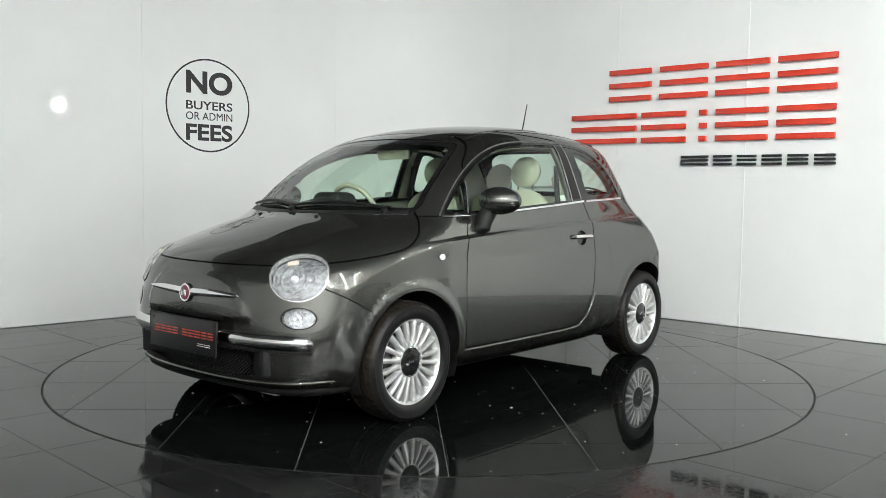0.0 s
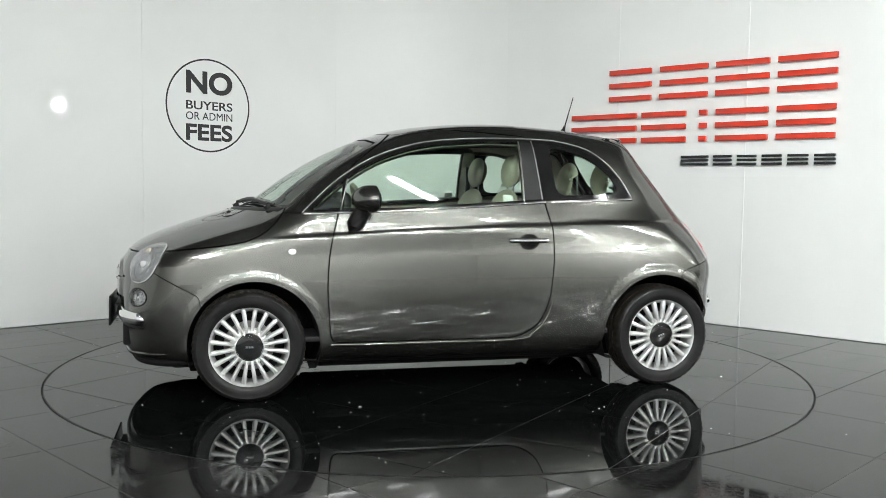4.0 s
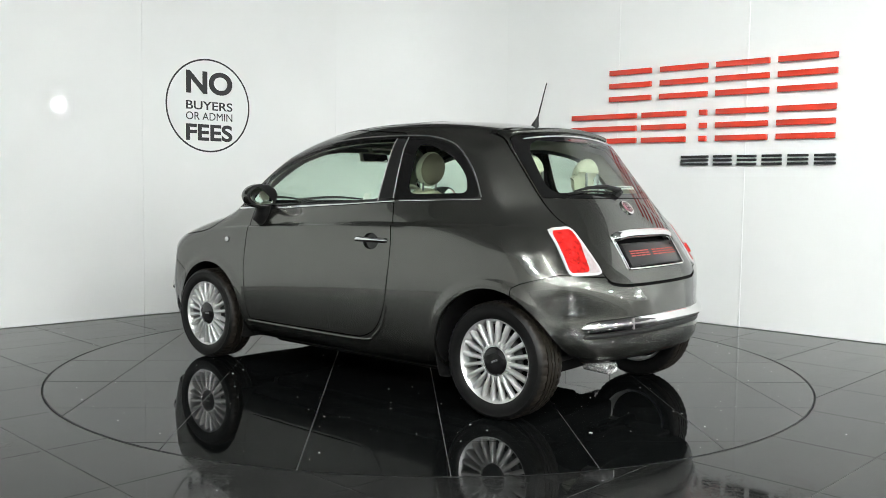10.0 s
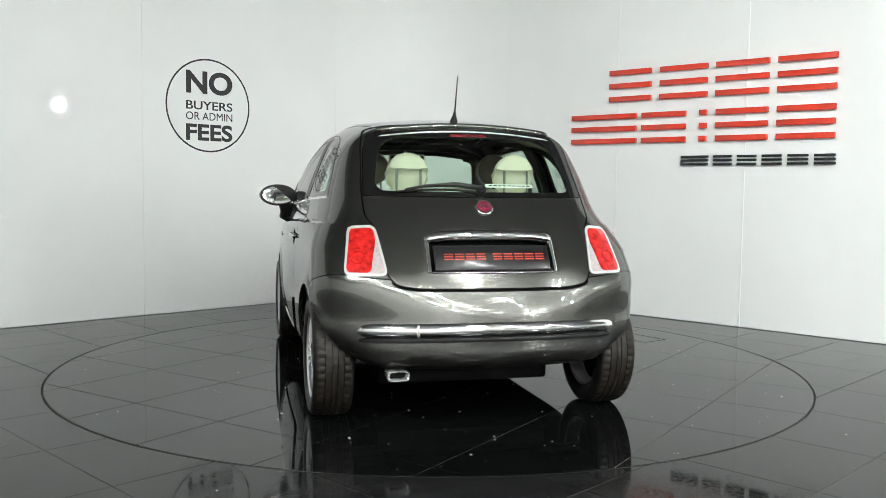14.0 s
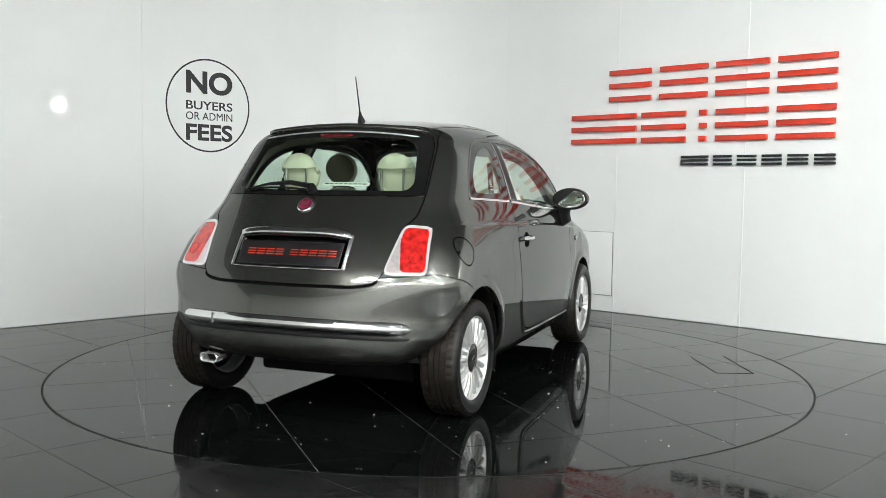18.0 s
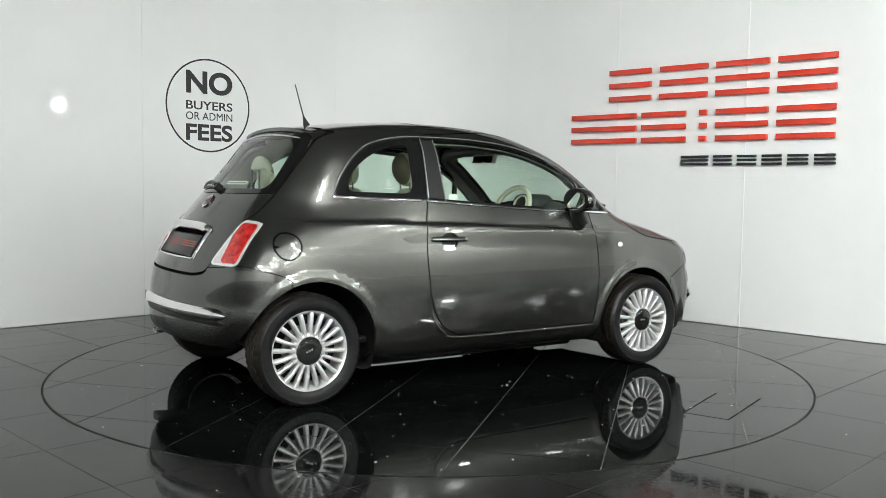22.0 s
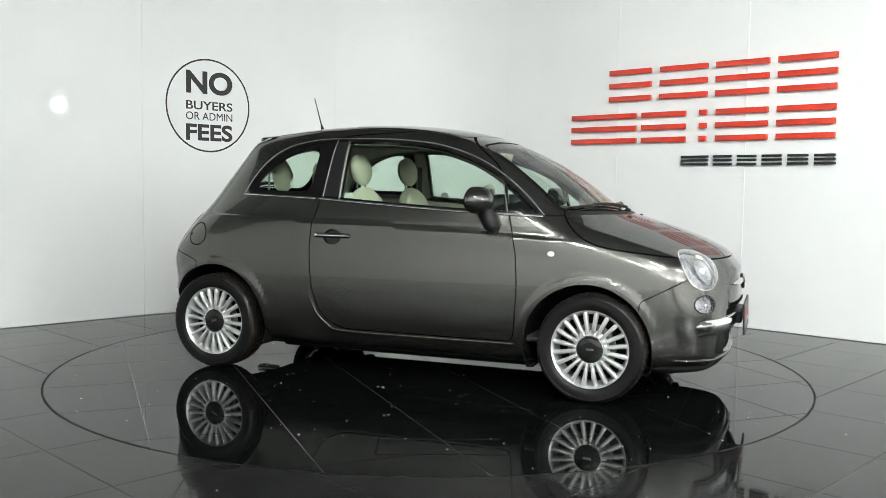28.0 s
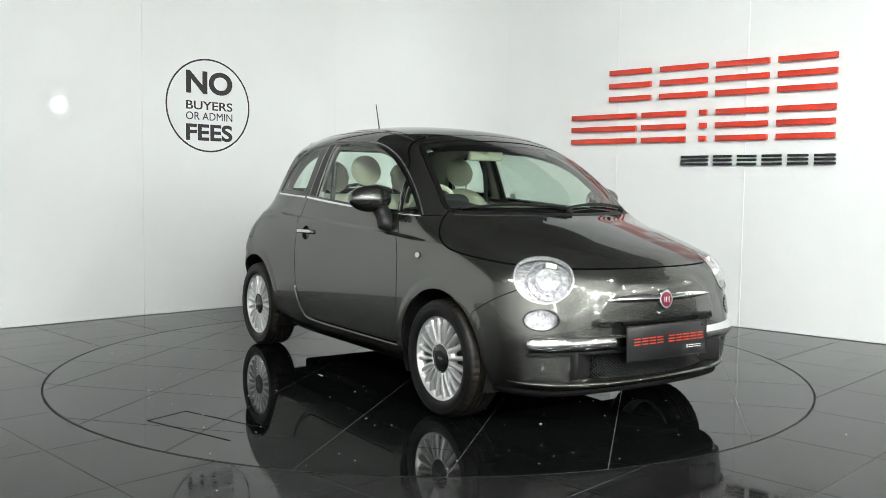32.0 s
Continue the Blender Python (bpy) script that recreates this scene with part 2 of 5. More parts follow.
def sdf(px, py, poly):
    """Signed distance from points to a closed polygon, negative inside."""
    a = poly
    b = np.roll(poly, -1, 0)
    if px.size < 3000:
        d = b - a
        wx, wy = px[:, None] - a[:, 0], py[:, None] - a[:, 1]
        t = np.clip((wx * d[:, 0] + wy * d[:, 1]) / np.maximum((d * d).sum(1), 1e-12), 0, 1)
        best = np.sqrt(((wx - d[:, 0] * t) ** 2 + (wy - d[:, 1] * t) ** 2).min(1))
        cross = (a[:, 1] > py[:, None]) != (b[:, 1] > py[:, None])
        dy = np.where(np.abs(d[:, 1]) < 1e-12, 1e-12, d[:, 1])
        inside = ((cross & (wx < d[:, 0] * wy / dy)).sum(1) % 2) == 1
        return np.where(inside, -best, best)
    best = np.full(px.shape, 1e9)
    inside = np.zeros(px.shape, bool)
    for (ax, ay), (bx, by) in zip(a, b):
        ex, ey = bx - ax, by - ay
        wx, wy = px - ax, py - ay
        t = np.clip((wx * ex + wy * ey) / max(ex * ex + ey * ey, 1e-12), 0, 1)
        best = np.minimum(best, (wx - ex * t) ** 2 + (wy - ey * t) ** 2)
        cross = (ay > py) != (by > py)
        if abs(ey) > 1e-12:
            inside ^= cross & (px < ex * (py - ay) / ey + ax)
    best = np.sqrt(best)
    return np.where(inside, -best, best)


def smooth01(x, a, b):
    t = np.clip((x - a) / (b - a), 0, 1)
    return t * t * (3 - 2 * t)


def cut(V, F, f):
    """Splits the triangles along f = 0."""
    f = np.where(np.abs(f) < 1e-6, 1e-6, f)
    s = f > 0
    k = s[F]
    mixed = (k.sum(1) % 3) != 0
    G, k = F[mixed], k[mixed]
    lone = np.where(k.sum(1) == 1, np.argmax(k, 1), np.argmin(k, 1))
    i = np.arange(len(G))
    a, b, c = G[i, lone], G[i, (lone + 1) % 3], G[i, (lone + 2) % 3]
    e = np.sort(np.concatenate([np.stack([a, b], 1), np.stack([a, c], 1)]), 1)
    u, inv = np.unique(e, axis=0, return_inverse=True)
    inv = inv.ravel()
    t = f[u[:, 0]] / (f[u[:, 0]] - f[u[:, 1]])
    N = V[u[:, 0]] + t[:, None] * (V[u[:, 1]] - V[u[:, 0]])
    ab, ac = len(V) + inv[:len(G)], len(V) + inv[len(G):]
    new_f = np.concatenate([F[~mixed], np.stack([a, ab, ac], 1), np.stack([ab, b, c], 1), np.stack([ab, c, ac], 1)])
    return np.concatenate([V, N]), new_f

# ---------- the room ----------


def slab(name, a, b, z0, z1, thick, material, parent=None, inset=0.0, label=""):
    """An upright slab from a to b, its face towards the room, its thickness behind."""
    a, b = Vector(a), Vector(b)
    d = (b - a).normalized()
    n = Vector((d.y, -d.x, 0))
    if n.dot(Vector((0, -2, 0)) - a) < 0:
        n = -n
    mid = (a + b) / 2 - n * thick / 2
    m = Matrix(((d.x, -n.x, 0, mid.x), (d.y, -n.y, 0, mid.y), (0, 0, 1, (z0 + z1) / 2), (0, 0, 0, 1)))
    return part(name, box(bmesh.new(), (b - a).length - inset, thick, z1 - z0, m, 0.002, 1), material, parent, label)


FILLET = 1.15      # the corner is a curved panel


def room():
    lo, hi = 0.0, WALL_H
    for wname, d, joints in (("wall_left", DL, (FILLET, 3.134, 5.53, 7.9, 10.8)),
                             ("wall_right", DR, (FILLET, 2.400, 3.580, 4.78, 5.97, 7.17))):
        w = tagged(slab(wname, CORNER + d * FILLET, CORNER + d * (HALL_V if d is DL else PART_U), lo, hi, 0.16, WALLJOINT), "white wall behind glossy panels", "wall", kind="structure")
        n = Vector((0, 0, 1)).cross(d)
        n = n if n.y < 0 else -n
        for s, e in zip(joints, joints[1:]):
            slab("panel", CORNER + d * (s + 0.0004) + n * 0.008, CORNER + d * (e - 0.0004) + n * 0.008, lo + 0.004, hi, 0.006, WALLWHITE, w)
    # curved corner
    a, b = CORNER + DL * FILLET, CORNER + DR * FILLET
    na, nb = Vector((-DL.y, DL.x, 0)), Vector((DR.y, -DR.x, 0))
    na = na if na.y < 0 else -na
    nb = nb if nb.y < 0 else -nb
    bm = bmesh.new()
    rows = []
    for k in range(33):
        t = k / 32
        p = a * (1 - t) ** 2 + CORNER * 2 * t * (1 - t) + b * t * t
        n = (na * (1 - t) + nb * t).normalized()
        q, o = p + n * 0.008, p - n * 0.15
        rows.append([bm.verts.new((q.x, q.y, 0.004)), bm.verts.new((q.x, q.y, hi)), bm.verts.new((o.x, o.y, hi)), bm.verts.new((o.x, o.y, 0.004))])
    for r0, r1 in zip(rows, rows[1:]):
        for j in range(4):
            bm.faces.new((r0[j], r0[(j + 1) % 4], r1[(j + 1) % 4], r1[j]))
    tagged(part("wall_corner", bm, WALLWHITE, smooth=30), "white glossy curved corner panel", "wall", kind="structure")
    # plain grey wall above the panels
    for wname, d in (("wall_upper_left", DL), ("wall_upper_right", DR)):
        tagged(slab(wname, CORNER - d * 0.2, CORNER + d * (HALL_V if d is DL else PART_U), hi, HALL_H, 0.16, GREYWALL), "grey wall above the white panels", "wall", kind="structure")
    # bright cover strips on two joints
    for s, wd in ((2.400, 0.010), (3.580, 0.016)):
        p = CORNER + DR * s
        d = DR
        n = Vector((DR.y, -DR.x, 0))
        n = n if n.y < 0 else -n
        strip = bmesh.new()
        box(strip, wd, 0.006, hi - 0.01, Matrix(((d.x, n.x, 0, p.x + n.x * 0.010), (d.y, n.y, 0, p.y + n.y * 0.010), (0, 0, 1, hi / 2), (0, 0, 0, 1))), 0.002)
        tagged(part("trim", strip, WALLWHITE, smooth=60), "white cover strip over a wall joint", "trim", kind="structure")
    # rest of the hall, unseen behind the camera, toned for the car's reflections
    A, D = CORNER + DL * HALL_V, CORNER + DL * HALL_V + DR * HALL_U
    B, G, H = CORNER + DR * HALL_U + DL * SIDE_V, CORNER + DR * PART_U + DL * SIDE_V, CORNER + DR * PART_U
    tagged(slab("wall_back_left", A, D, lo, HALL_H, 0.16, BACKGREY), "grey painted wall", "wall", kind="structure")
    tagged(slab("wall_back_right", D, B, lo, HALL_H, 0.16, FARWHITE), "white painted wall", "wall", kind="structure")
    tagged(slab("wall_side", B, G, lo, HALL_H, 0.16, FARWHITE), "white painted wall", "wall", kind="structure")
    tagged(slab("wall_return", G - DR * 0.4, H - DR * 0.4 - DL * 0.2, lo, HALL_H, 0.16, FARWHITE), "white painted wall", "wall", kind="structure")
    bm = bmesh.new()
    box(bm, 70, 70, 0.15, pose(10, -14, HALL_H + 0.075))
    tagged(part("ceiling", bm, CEILING), "plain dark grey ceiling", "ceiling", kind="structure")


def battens():
    first = None
    for u, v in BATTENS:
        q = CORNER + DR * u + DL * v
        m = pose(q.x, q.y, BATTEN_Z, 0, 0, -42.4)
        if first is None:
            first = empty("ceiling_light", m)
            box_part("housing", 1.55, 0.15, 0.06, pose(0, 0, 0.0), WALLJOINT, first)
            for sy in (-0.045, 0.045):
                t = bmesh.new()
                rod(t, [(-0.73, sy, -0.062), (0.73, sy, -0.062)], 0.014, 10)
                part("tube", t, TUBE, first, "lit white tube", 50)
            for sx in (-0.6, 0.6):
                b = bmesh.new()
                rod(b, [(sx, 0, 0.03), (sx, 0, HALL_H - BATTEN_Z)], 0.008)
                part("hanger", b, STEEL, first)
            tagged(first, "long white lit batten lamp under the ceiling", "lamp", "ceiling lamps")
        else:
            copy_thing(first, m)


def floodlight(u, v, size, glow):
    q = CORNER + DR * u + DL * v
    m = pose(q.x, q.y, 3.6, 0, 0, -42.4)
    f = empty("floodlight", m)
    bm = bmesh.new()
    m2 = Matrix.Scale(size, 4)
    lathe(bm, [(0.20, -0.02), (0.22, 0.02), (0.14, 0.16), (0.05, 0.22), (0.001, 0.22)], 32, m2 @ Matrix(((0, 1, 0, 0), (1, 0, 0, 0), (0, 0, 1, 0), (0, 0, 0, 1))))
    part("shade", bm, WALLJOINT, f, "", 40)
    bm = bmesh.new()
    ball(bm, m2 @ pose(-0.02, 0, 0) @ Matrix.Diagonal((0.06, 0.19, 0.19, 1)), 24, 14)
    part("bulb", bm, glow, f, "lit white lamp", 50)
    bm = bmesh.new()
    rod(bm, [(0.1, 0, 0.12), (0.1, 0, HALL_H - 3.6)], 0.012)
    part("hanger", bm, STEEL, f)
    tagged(f, "round white lit lamp hanging from the ceiling", "lamp", "round hanging lamps")


# ---------- the floor and the turntable ----------
DISC_R = 2.254
TILE_S, FLOOR_TILE_S = 0.60, 0.615


def tile_mesh(x0, y0, gap, keep, r, size):
    """A tile cut by the circle of radius r; keep: +1 outside, -1 inside, 0 whole. Corner x0, y0 in the grid's space, circle round (cx, cy) at the origin."""
    n = 14 if keep else 1
    xs = np.linspace(x0 + gap / 2, x0 + size - gap / 2, n + 1)
    ys = np.linspace(y0 + gap / 2, y0 + size - gap / 2, n + 1)
    X, Y = np.meshgrid(xs, ys, indexing="ij")
    V = np.stack([X.ravel(), Y.ravel(), np.zeros(X.size)], 1)
    i = np.arange((n + 1) * (n + 1)).reshape(n + 1, n + 1)
    a, b, c, d = i[:-1, :-1].ravel(), i[1:, :-1].ravel(), i[1:, 1:].ravel(), i[:-1, 1:].ravel()
    F = np.concatenate([np.stack([a, b, c], 1), np.stack([a, c, d], 1)])
    if keep:
        V, F = cut(V, F, np.hypot(V[:, 0], V[:, 1]) - r)
        cen = V[F].mean(1)
        F = F[(np.hypot(cen[:, 0], cen[:, 1]) - r) * keep > 0]
    if len(F) == 0:
        return None
    return skirted(V, F, np.tile((0, 0, 1.0), (len(V), 1)), 0.008)


def skirted(V, F, N, depth, flip=False):
    """Drops unused points, adds a rim along the open edges; returns points, faces, normals or None."""
    used = np.unique(F)
    remap = np.full(len(V), -1)
    remap[used] = np.arange(len(used))
    V, N, F = V[used], N[used], remap[F]
    e = np.concatenate([F[:, [0, 1]], F[:, [1, 2]], F[:, [2, 0]]])
    key = np.sort(e, 1)
    _, idx, cnt = np.unique(key, axis=0, return_index=True, return_counts=True)
    be = e[idx[cnt == 1]]
    return V, F, N, be, depth


def link_skirted(name, data, material, parent, label="", smooth=True, rim_keep=None):
    V, F, N, be, depth = data
    if rim_keep is not None:
        be = be[rim_keep(V[be].mean(1))]
    verts, faces = V.tolist(), F.tolist()
    normals = N.tolist()
    base = len(verts)
    for a, b in be.tolist():
        i = len(verts)
        verts += [V[a].tolist(), V[b].tolist(), (V[b] - N[b] * depth).tolist(), (V[a] - N[a] * depth).tolist()]
        d = V[b] - V[a]
        m = N[a]
        s = (d[1] * m[2] - d[2] * m[1], d[2] * m[0] - d[0] * m[2], d[0] * m[1] - d[1] * m[0])
        l = math.sqrt(s[0] ** 2 + s[1] ** 2 + s[2] ** 2) or 1.0
        s = (s[0] / l, s[1] / l, s[2] / l)
        normals += [s, s, s, s]
        faces.append((i + 1, i, i + 3, i + 2))
    me = bpy.data.meshes.new(name)
    me.from_pydata(verts, [], faces)
    if smooth:
        me.polygons.foreach_set("use_smooth", np.ones(len(faces), bool))
        me.normals_split_custom_set_from_vertices(normals)
    return obj(name, me, material, parent, label)


def tiled(parent, keep, r, angle, ox, oy, reach, material, size, gap=0.0045):
    """Square tiles in a grid turned by angle, its lines through (ox, oy)."""
    k = int(reach / size) + 2
    turn = pose(0, 0, 0, 0, 0, angle)
    whole = None
    for i in range(-k, k):
        for j in range(-k, k):
            x0, y0 = ox + i * size, oy + j * size
            rs = [math.hypot(x0 + a * size, y0 + b * size) for a in (0, 1) for b in (0, 1)]
            near = math.hypot(min(max(0, x0), x0 + size), min(max(0, y0), y0 + size))
            if keep > 0 and max(rs) < r or keep < 0 and near > r:
                continue
            w = turn @ Vector((x0 + size / 2, y0 + size / 2, 0))
            if keep > 0:
                if w.y > 4.4 or math.hypot(w.x, w.y + 1.2) > 6.25:
                    continue
            part_cut = (keep > 0 and near < r) or (keep < 0 and max(rs) > r)
            if part_cut:
                d = tile_mesh(x0, y0, gap, keep, r, size)
                if d is None:
                    continue
                ob = link_skirted("tile", d, material, parent, smooth=False)
                ob.matrix_local = turn
            else:
                if whole is None:
                    h = size / 2
                    d = tile_mesh(-h, -h, gap, 0, r, size)
                    ob = link_skirted("tile", d, material, parent, smooth=False)
                    whole = ob
                else:
                    ob = new("tile", whole.data)
                    ob.parent = parent
                ob.matrix_local = turn @ pose(x0 + size / 2, y0 + size / 2, 0)


SWAP_AXES = Matrix(((1, 0, 0, 0), (0, 0, 1, 0), (0, 1, 0, 0), (0, 0, 0, 1)))


def floor_and_disc():
    bm = bmesh.new()
    R = DISC_R + 0.010
    inner = [bm.verts.new((R * math.cos(2 * math.pi * k / 128), R * math.sin(2 * math.pi * k / 128), -0.0018)) for k in range(128)]
    outer = [bm.verts.new((5.75 * math.cos(2 * math.pi * k / 128), 5.75 * math.sin(2 * math.pi * k / 128) - 1.2, -0.0018)) for k in range(128)]
    for k in range(128):
        j = (k + 1) % 128
        bm.faces.new((inner[k], inner[j], outer[j], outer[k]))
    floor = tagged(part("floor", bm, GROUT), "black polished tile floor with pale joints", "floor", kind="structure")
    bm = bmesh.new()
    lathe(bm, [(R, -0.0018), (R, -0.12), (0.001, -0.12)], 128, SWAP_AXES)
    part("pit", bm, EDGE, floor, "black pit round the turntable")
    bm = bmesh.new()
    near = [bm.verts.new((5.75 * math.cos(2 * math.pi * k / 128), 5.75 * math.sin(2 * math.pi * k / 128) - 1.2, -0.0018)) for k in range(128)]
    far = [bm.verts.new((45 * math.cos(2 * math.pi * k / 128) + 10, 45 * math.sin(2 * math.pi * k / 128) - 14, -0.0018)) for k in range(128)]
    for k in range(128):
        j = (k + 1) % 128
        bm.faces.new((near[k], near[j], far[j], far[k]))
    tagged(part("floor_hall", bm, FLOORTILE), "dark polished floor of the hall", "floor", kind="structure")
    tiled(floor, 1, R, 45.1, -0.06, -0.252, 6.6, FLOORTILE, FLOOR_TILE_S, 0.0042)
    disc = empty("turntable")
    bm = bmesh.new()
    lathe(bm, [(0.001, -0.05), (DISC_R - 0.004, -0.05), (DISC_R - 0.002, -0.0018), (0.001, -0.0018)], 160, Matrix(((1, 0, 0, 0), (0, 0, 1, 0), (0, 1, 0, 0), (0, 0, 0, 1))))
    part("platform", bm, GROUT, disc, "grout bed")
    bm = bmesh.new()
    lathe(bm, [(DISC_R - 0.003, -0.05), (DISC_R + 0.0015, -0.05), (DISC_R + 0.0015, -0.0012), (DISC_R - 0.003, -0.0012)], 160, Matrix(((1, 0, 0, 0), (0, 0, 1, 0), (0, 1, 0, 0), (0, 0, 0, 1))), True)
    part("edge_strip", bm, EDGE, disc, "black metal edge strip")
    tiled(disc, -1, DISC_R - 0.004, 43.0, 0.01, -0.02, 2.4, TILE, TILE_S)
    # dust flecks
    rng = random.Random(5)
    for nm, par, lo, hi, cnt in (("dust", disc, 0.3, 2.2, 240), ("dust", floor, 2.35, 4.6, 260)):
        bm = bmesh.new()
        for _ in range(cnt):
            r, a = math.sqrt(rng.uniform(lo * lo, hi * hi)), rng.uniform(0, 6.283)
            x, y = r * math.cos(a), r * math.sin(a)
            s = rng.uniform(0.0012, 0.0036) * (1.6 if rng.random() < 0.1 else 1)
            bmesh.ops.create_icosphere(bm, subdivisions=1, radius=1, matrix=pose(x, y, s * 0.3, 0, 0, rng.uniform(0, 360)) @ Matrix.Diagonal((s * rng.uniform(0.7, 2), s, s * 0.5, 1)))
        tagged(part(nm, bm, DUSTM, par, "white dust flecks"), kind="stuff")
    scuffs(floor)
    tagged(disc, "round car turntable tiled in polished black", "turntable")
    return disc


# ---------- the car's shape ----------
PROFILE = spline([(1.70, 0.175), (1.800, 0.225), (1.822, 0.36), (1.838, 0.50), (1.840, 0.60), (1.822, 0.70), (1.764, 0.775), (1.66, 0.832), (1.51, 0.888), (1.365, 0.935),
                  (1.21, 0.980), (1.09, 1.04), (0.93, 1.158), (0.75, 1.268), (0.57, 1.355), (0.40, 1.416), (0.22, 1.458), (-0.05, 1.487), (-0.33, 1.495), (-0.60, 1.484),
                  (-0.82, 1.462), (-1.01, 1.434), (-1.08, 1.400), (-1.175, 1.285), (-1.335, 1.10), (-1.47, 0.945), (-1.556, 0.82), (-1.624, 0.70), (-1.678, 0.56), (-1.692, 0.40),
                  (-1.678, 0.330), (-1.62, 0.290), (-1.45, 0.278), (-1.25, 0.25), (-0.8, 0.17), (0.0, 0.165), (0.8, 0.165), (1.5, 0.155)], 4, True)
WIDTH = spline([(0.10, 0.725), (0.25, 0.775), (0.36, 0.799), (0.46, 0.810), (0.57, 0.813), (0.69, 0.808), (0.80, 0.797), (0.92, 0.777), (1.03, 0.744), (1.15, 0.703), (1.28, 0.652), (1.40, 0.597), (1.56, 0.50)], 12)
TAPER = spline([(-1.95, 0.62), (-1.75, 0.85), (-1.60, 0.955), (-1.45, 0.986), (-1.25, 0.990), (-1.0, 0.995), (-0.6, 1.0), (0.0, 1.0), (0.5, 0.988), (0.9, 0.969), (1.15, 0.965), (1.45, 0.942),
                (1.60, 0.900), (1.75, 0.81), (1.95, 0.58)], 10)
TAPER_UP = spline([(-1.95, 0.54), (-1.5, 0.775), (-1.25, 0.865), (-1.0, 0.938), (-0.7, 0.978), (-0.4, 0.995), (0.0, 1.0), (0.5, 0.992), (0.86, 0.965), (1.1, 0.925), (1.4, 0.86), (1.95, 0.65)], 10)
CREASE = [(-1.22, 0.933), (-0.78, 0.925), (-0.18, 0.906), (0.43, 0.879), (0.98, 0.843)]
NOSE = rounded([(-0.5, 0.505), (0.40, 0.505), (0.37, 0.60), (0.25, 0.70), (-0.5, 0.70)], 0.09)
ARCHES = ((1.125, 0.287, 0.335), (-1.127, 0.295, 0.340))


def soften(P, step=0.012, sigma=0.018):
    """A closed outline sampled evenly and smoothed along its length."""
    P = np.vstack([P, P[:1]])
    s = np.concatenate([[0], np.cumsum(np.hypot(*np.diff(P, axis=0).T))])
    n = int(s[-1] / step)
    t = np.linspace(0, s[-1], n, endpoint=False)
    Q = np.stack([np.interp(t, s, P[:, 0]), np.interp(t, s, P[:, 1])], 1)
    k = np.arange(-6, 7) * step
    w = np.exp(-(k / sigma) ** 2 / 2)
    w /= w.sum()
    return sum(np.roll(Q, j - 6, 0) * w[j] for j in range(13))


GRID_X, GRID_Z, GRID_H = -2.75, -0.3, 0.006


def profile_grid():
    """Signed distances from the side profile on a fine grid."""
    nx, nz = 920, 400
    X, Z = np.meshgrid(GRID_X + GRID_H * np.arange(nx), GRID_Z + GRID_H * np.arange(nz), indexing="ij")
    outline = soften(PROFILE)
    parts = [sdf(a, b, outline) for a, b in zip(np.array_split(X.ravel(), 40), np.array_split(Z.ravel(), 40))]
    return np.concatenate(parts).reshape(nx, nz)


PROFILE_GRID = profile_grid()


def profile_sdf(x, z):
    g = PROFILE_GRID
    u = np.clip((x - GRID_X) / GRID_H, 0, g.shape[0] - 1.001)
    v = np.clip((z - GRID_Z) / GRID_H, 0, g.shape[1] - 1.001)
    i, j = u.astype(int), v.astype(int)
    u, v = u - i, v - j
    return (g[i, j] * (1 - u) + g[i + 1, j] * u) * (1 - v) + (g[i, j + 1] * (1 - u) + g[i + 1, j + 1] * u) * v


def crease_z(x):
    return np.interp(x, [p[0] for p in CREASE], [p[1] for p in CREASE])


def body(P):
    """Implicit form of the body, negative inside; P: points with y >= 0."""
    x, y, z = P[:, 0], np.abs(P[:, 1]), P[:, 2]
    bowf = 0.17 + 0.10 * smooth01(z, 0.42, 0.65) + 0.15 * smooth01(z, 0.80, 1.06)
    bow = np.where(x > 0, bowf, 0.33 - 0.13 * smooth01(z, 0.50, 0.72)) * y ** 2.4
    crown = 0.15 * y * y * smooth01(z, 0.55, 0.95)
    nose = 0.012 * smooth01(-sdf(y, z, NOSE), -0.016, 0.016) * (x > 1.3)
    lift = 0.09 * smooth01(y, 0.5, 0.75) * smooth01(-x, 1.2, 1.5) * (1 - smooth01(z, 0.42, 0.60))
    a = profile_sdf(x * (1 + bow) - nose, z + crown - lift)
    w = np.interp(z, WIDTH[:, 0], WIDTH[:, 1])
    k = smooth01(z, 0.80, 1.05)
    w = w * (np.interp(x, TAPER[:, 0], TAPER[:, 1]) * (1 - k) + np.interp(x, TAPER_UP[:, 0], TAPER_UP[:, 1]) * k)
    fade = smooth01(x, -1.42, -1.15) * (1 - smooth01(x, 0.85, 1.12))
    zc = crease_z(x)
    w = w + fade * 0.013 * (smooth01(zc - z, -0.006, 0.003) - 0.6 * smooth01(zc - z, 0.0, 0.12))
    for cx, cz, r in ARCHES:
        d = np.hypot(x - cx, z - cz)
        w = w + 0.007 * (1 - smooth01(d, r + 0.020, r + 0.060)) * (z > 0.1)
    b = y - w
    q = 0.15 - 0.06 * smooth01(x, 0.2, 0.6) * smooth01(z, 0.5, 0.9)
    h = np.maximum(q - np.abs(a - b), 0)
    return np.maximum(a, b) + h * h / (4 * q)


def gradient(P):
    e = 0.006
    g = np.stack([body(P + np.eye(3)[i] * e) - body(P - np.eye(3)[i] * e) for i in range(3)], 1)
    g[np.abs(P[:, 1]) < 1e-6, 1] = 0
    return g / np.maximum(np.linalg.norm(g, axis=1), 1e-9)[:, None]


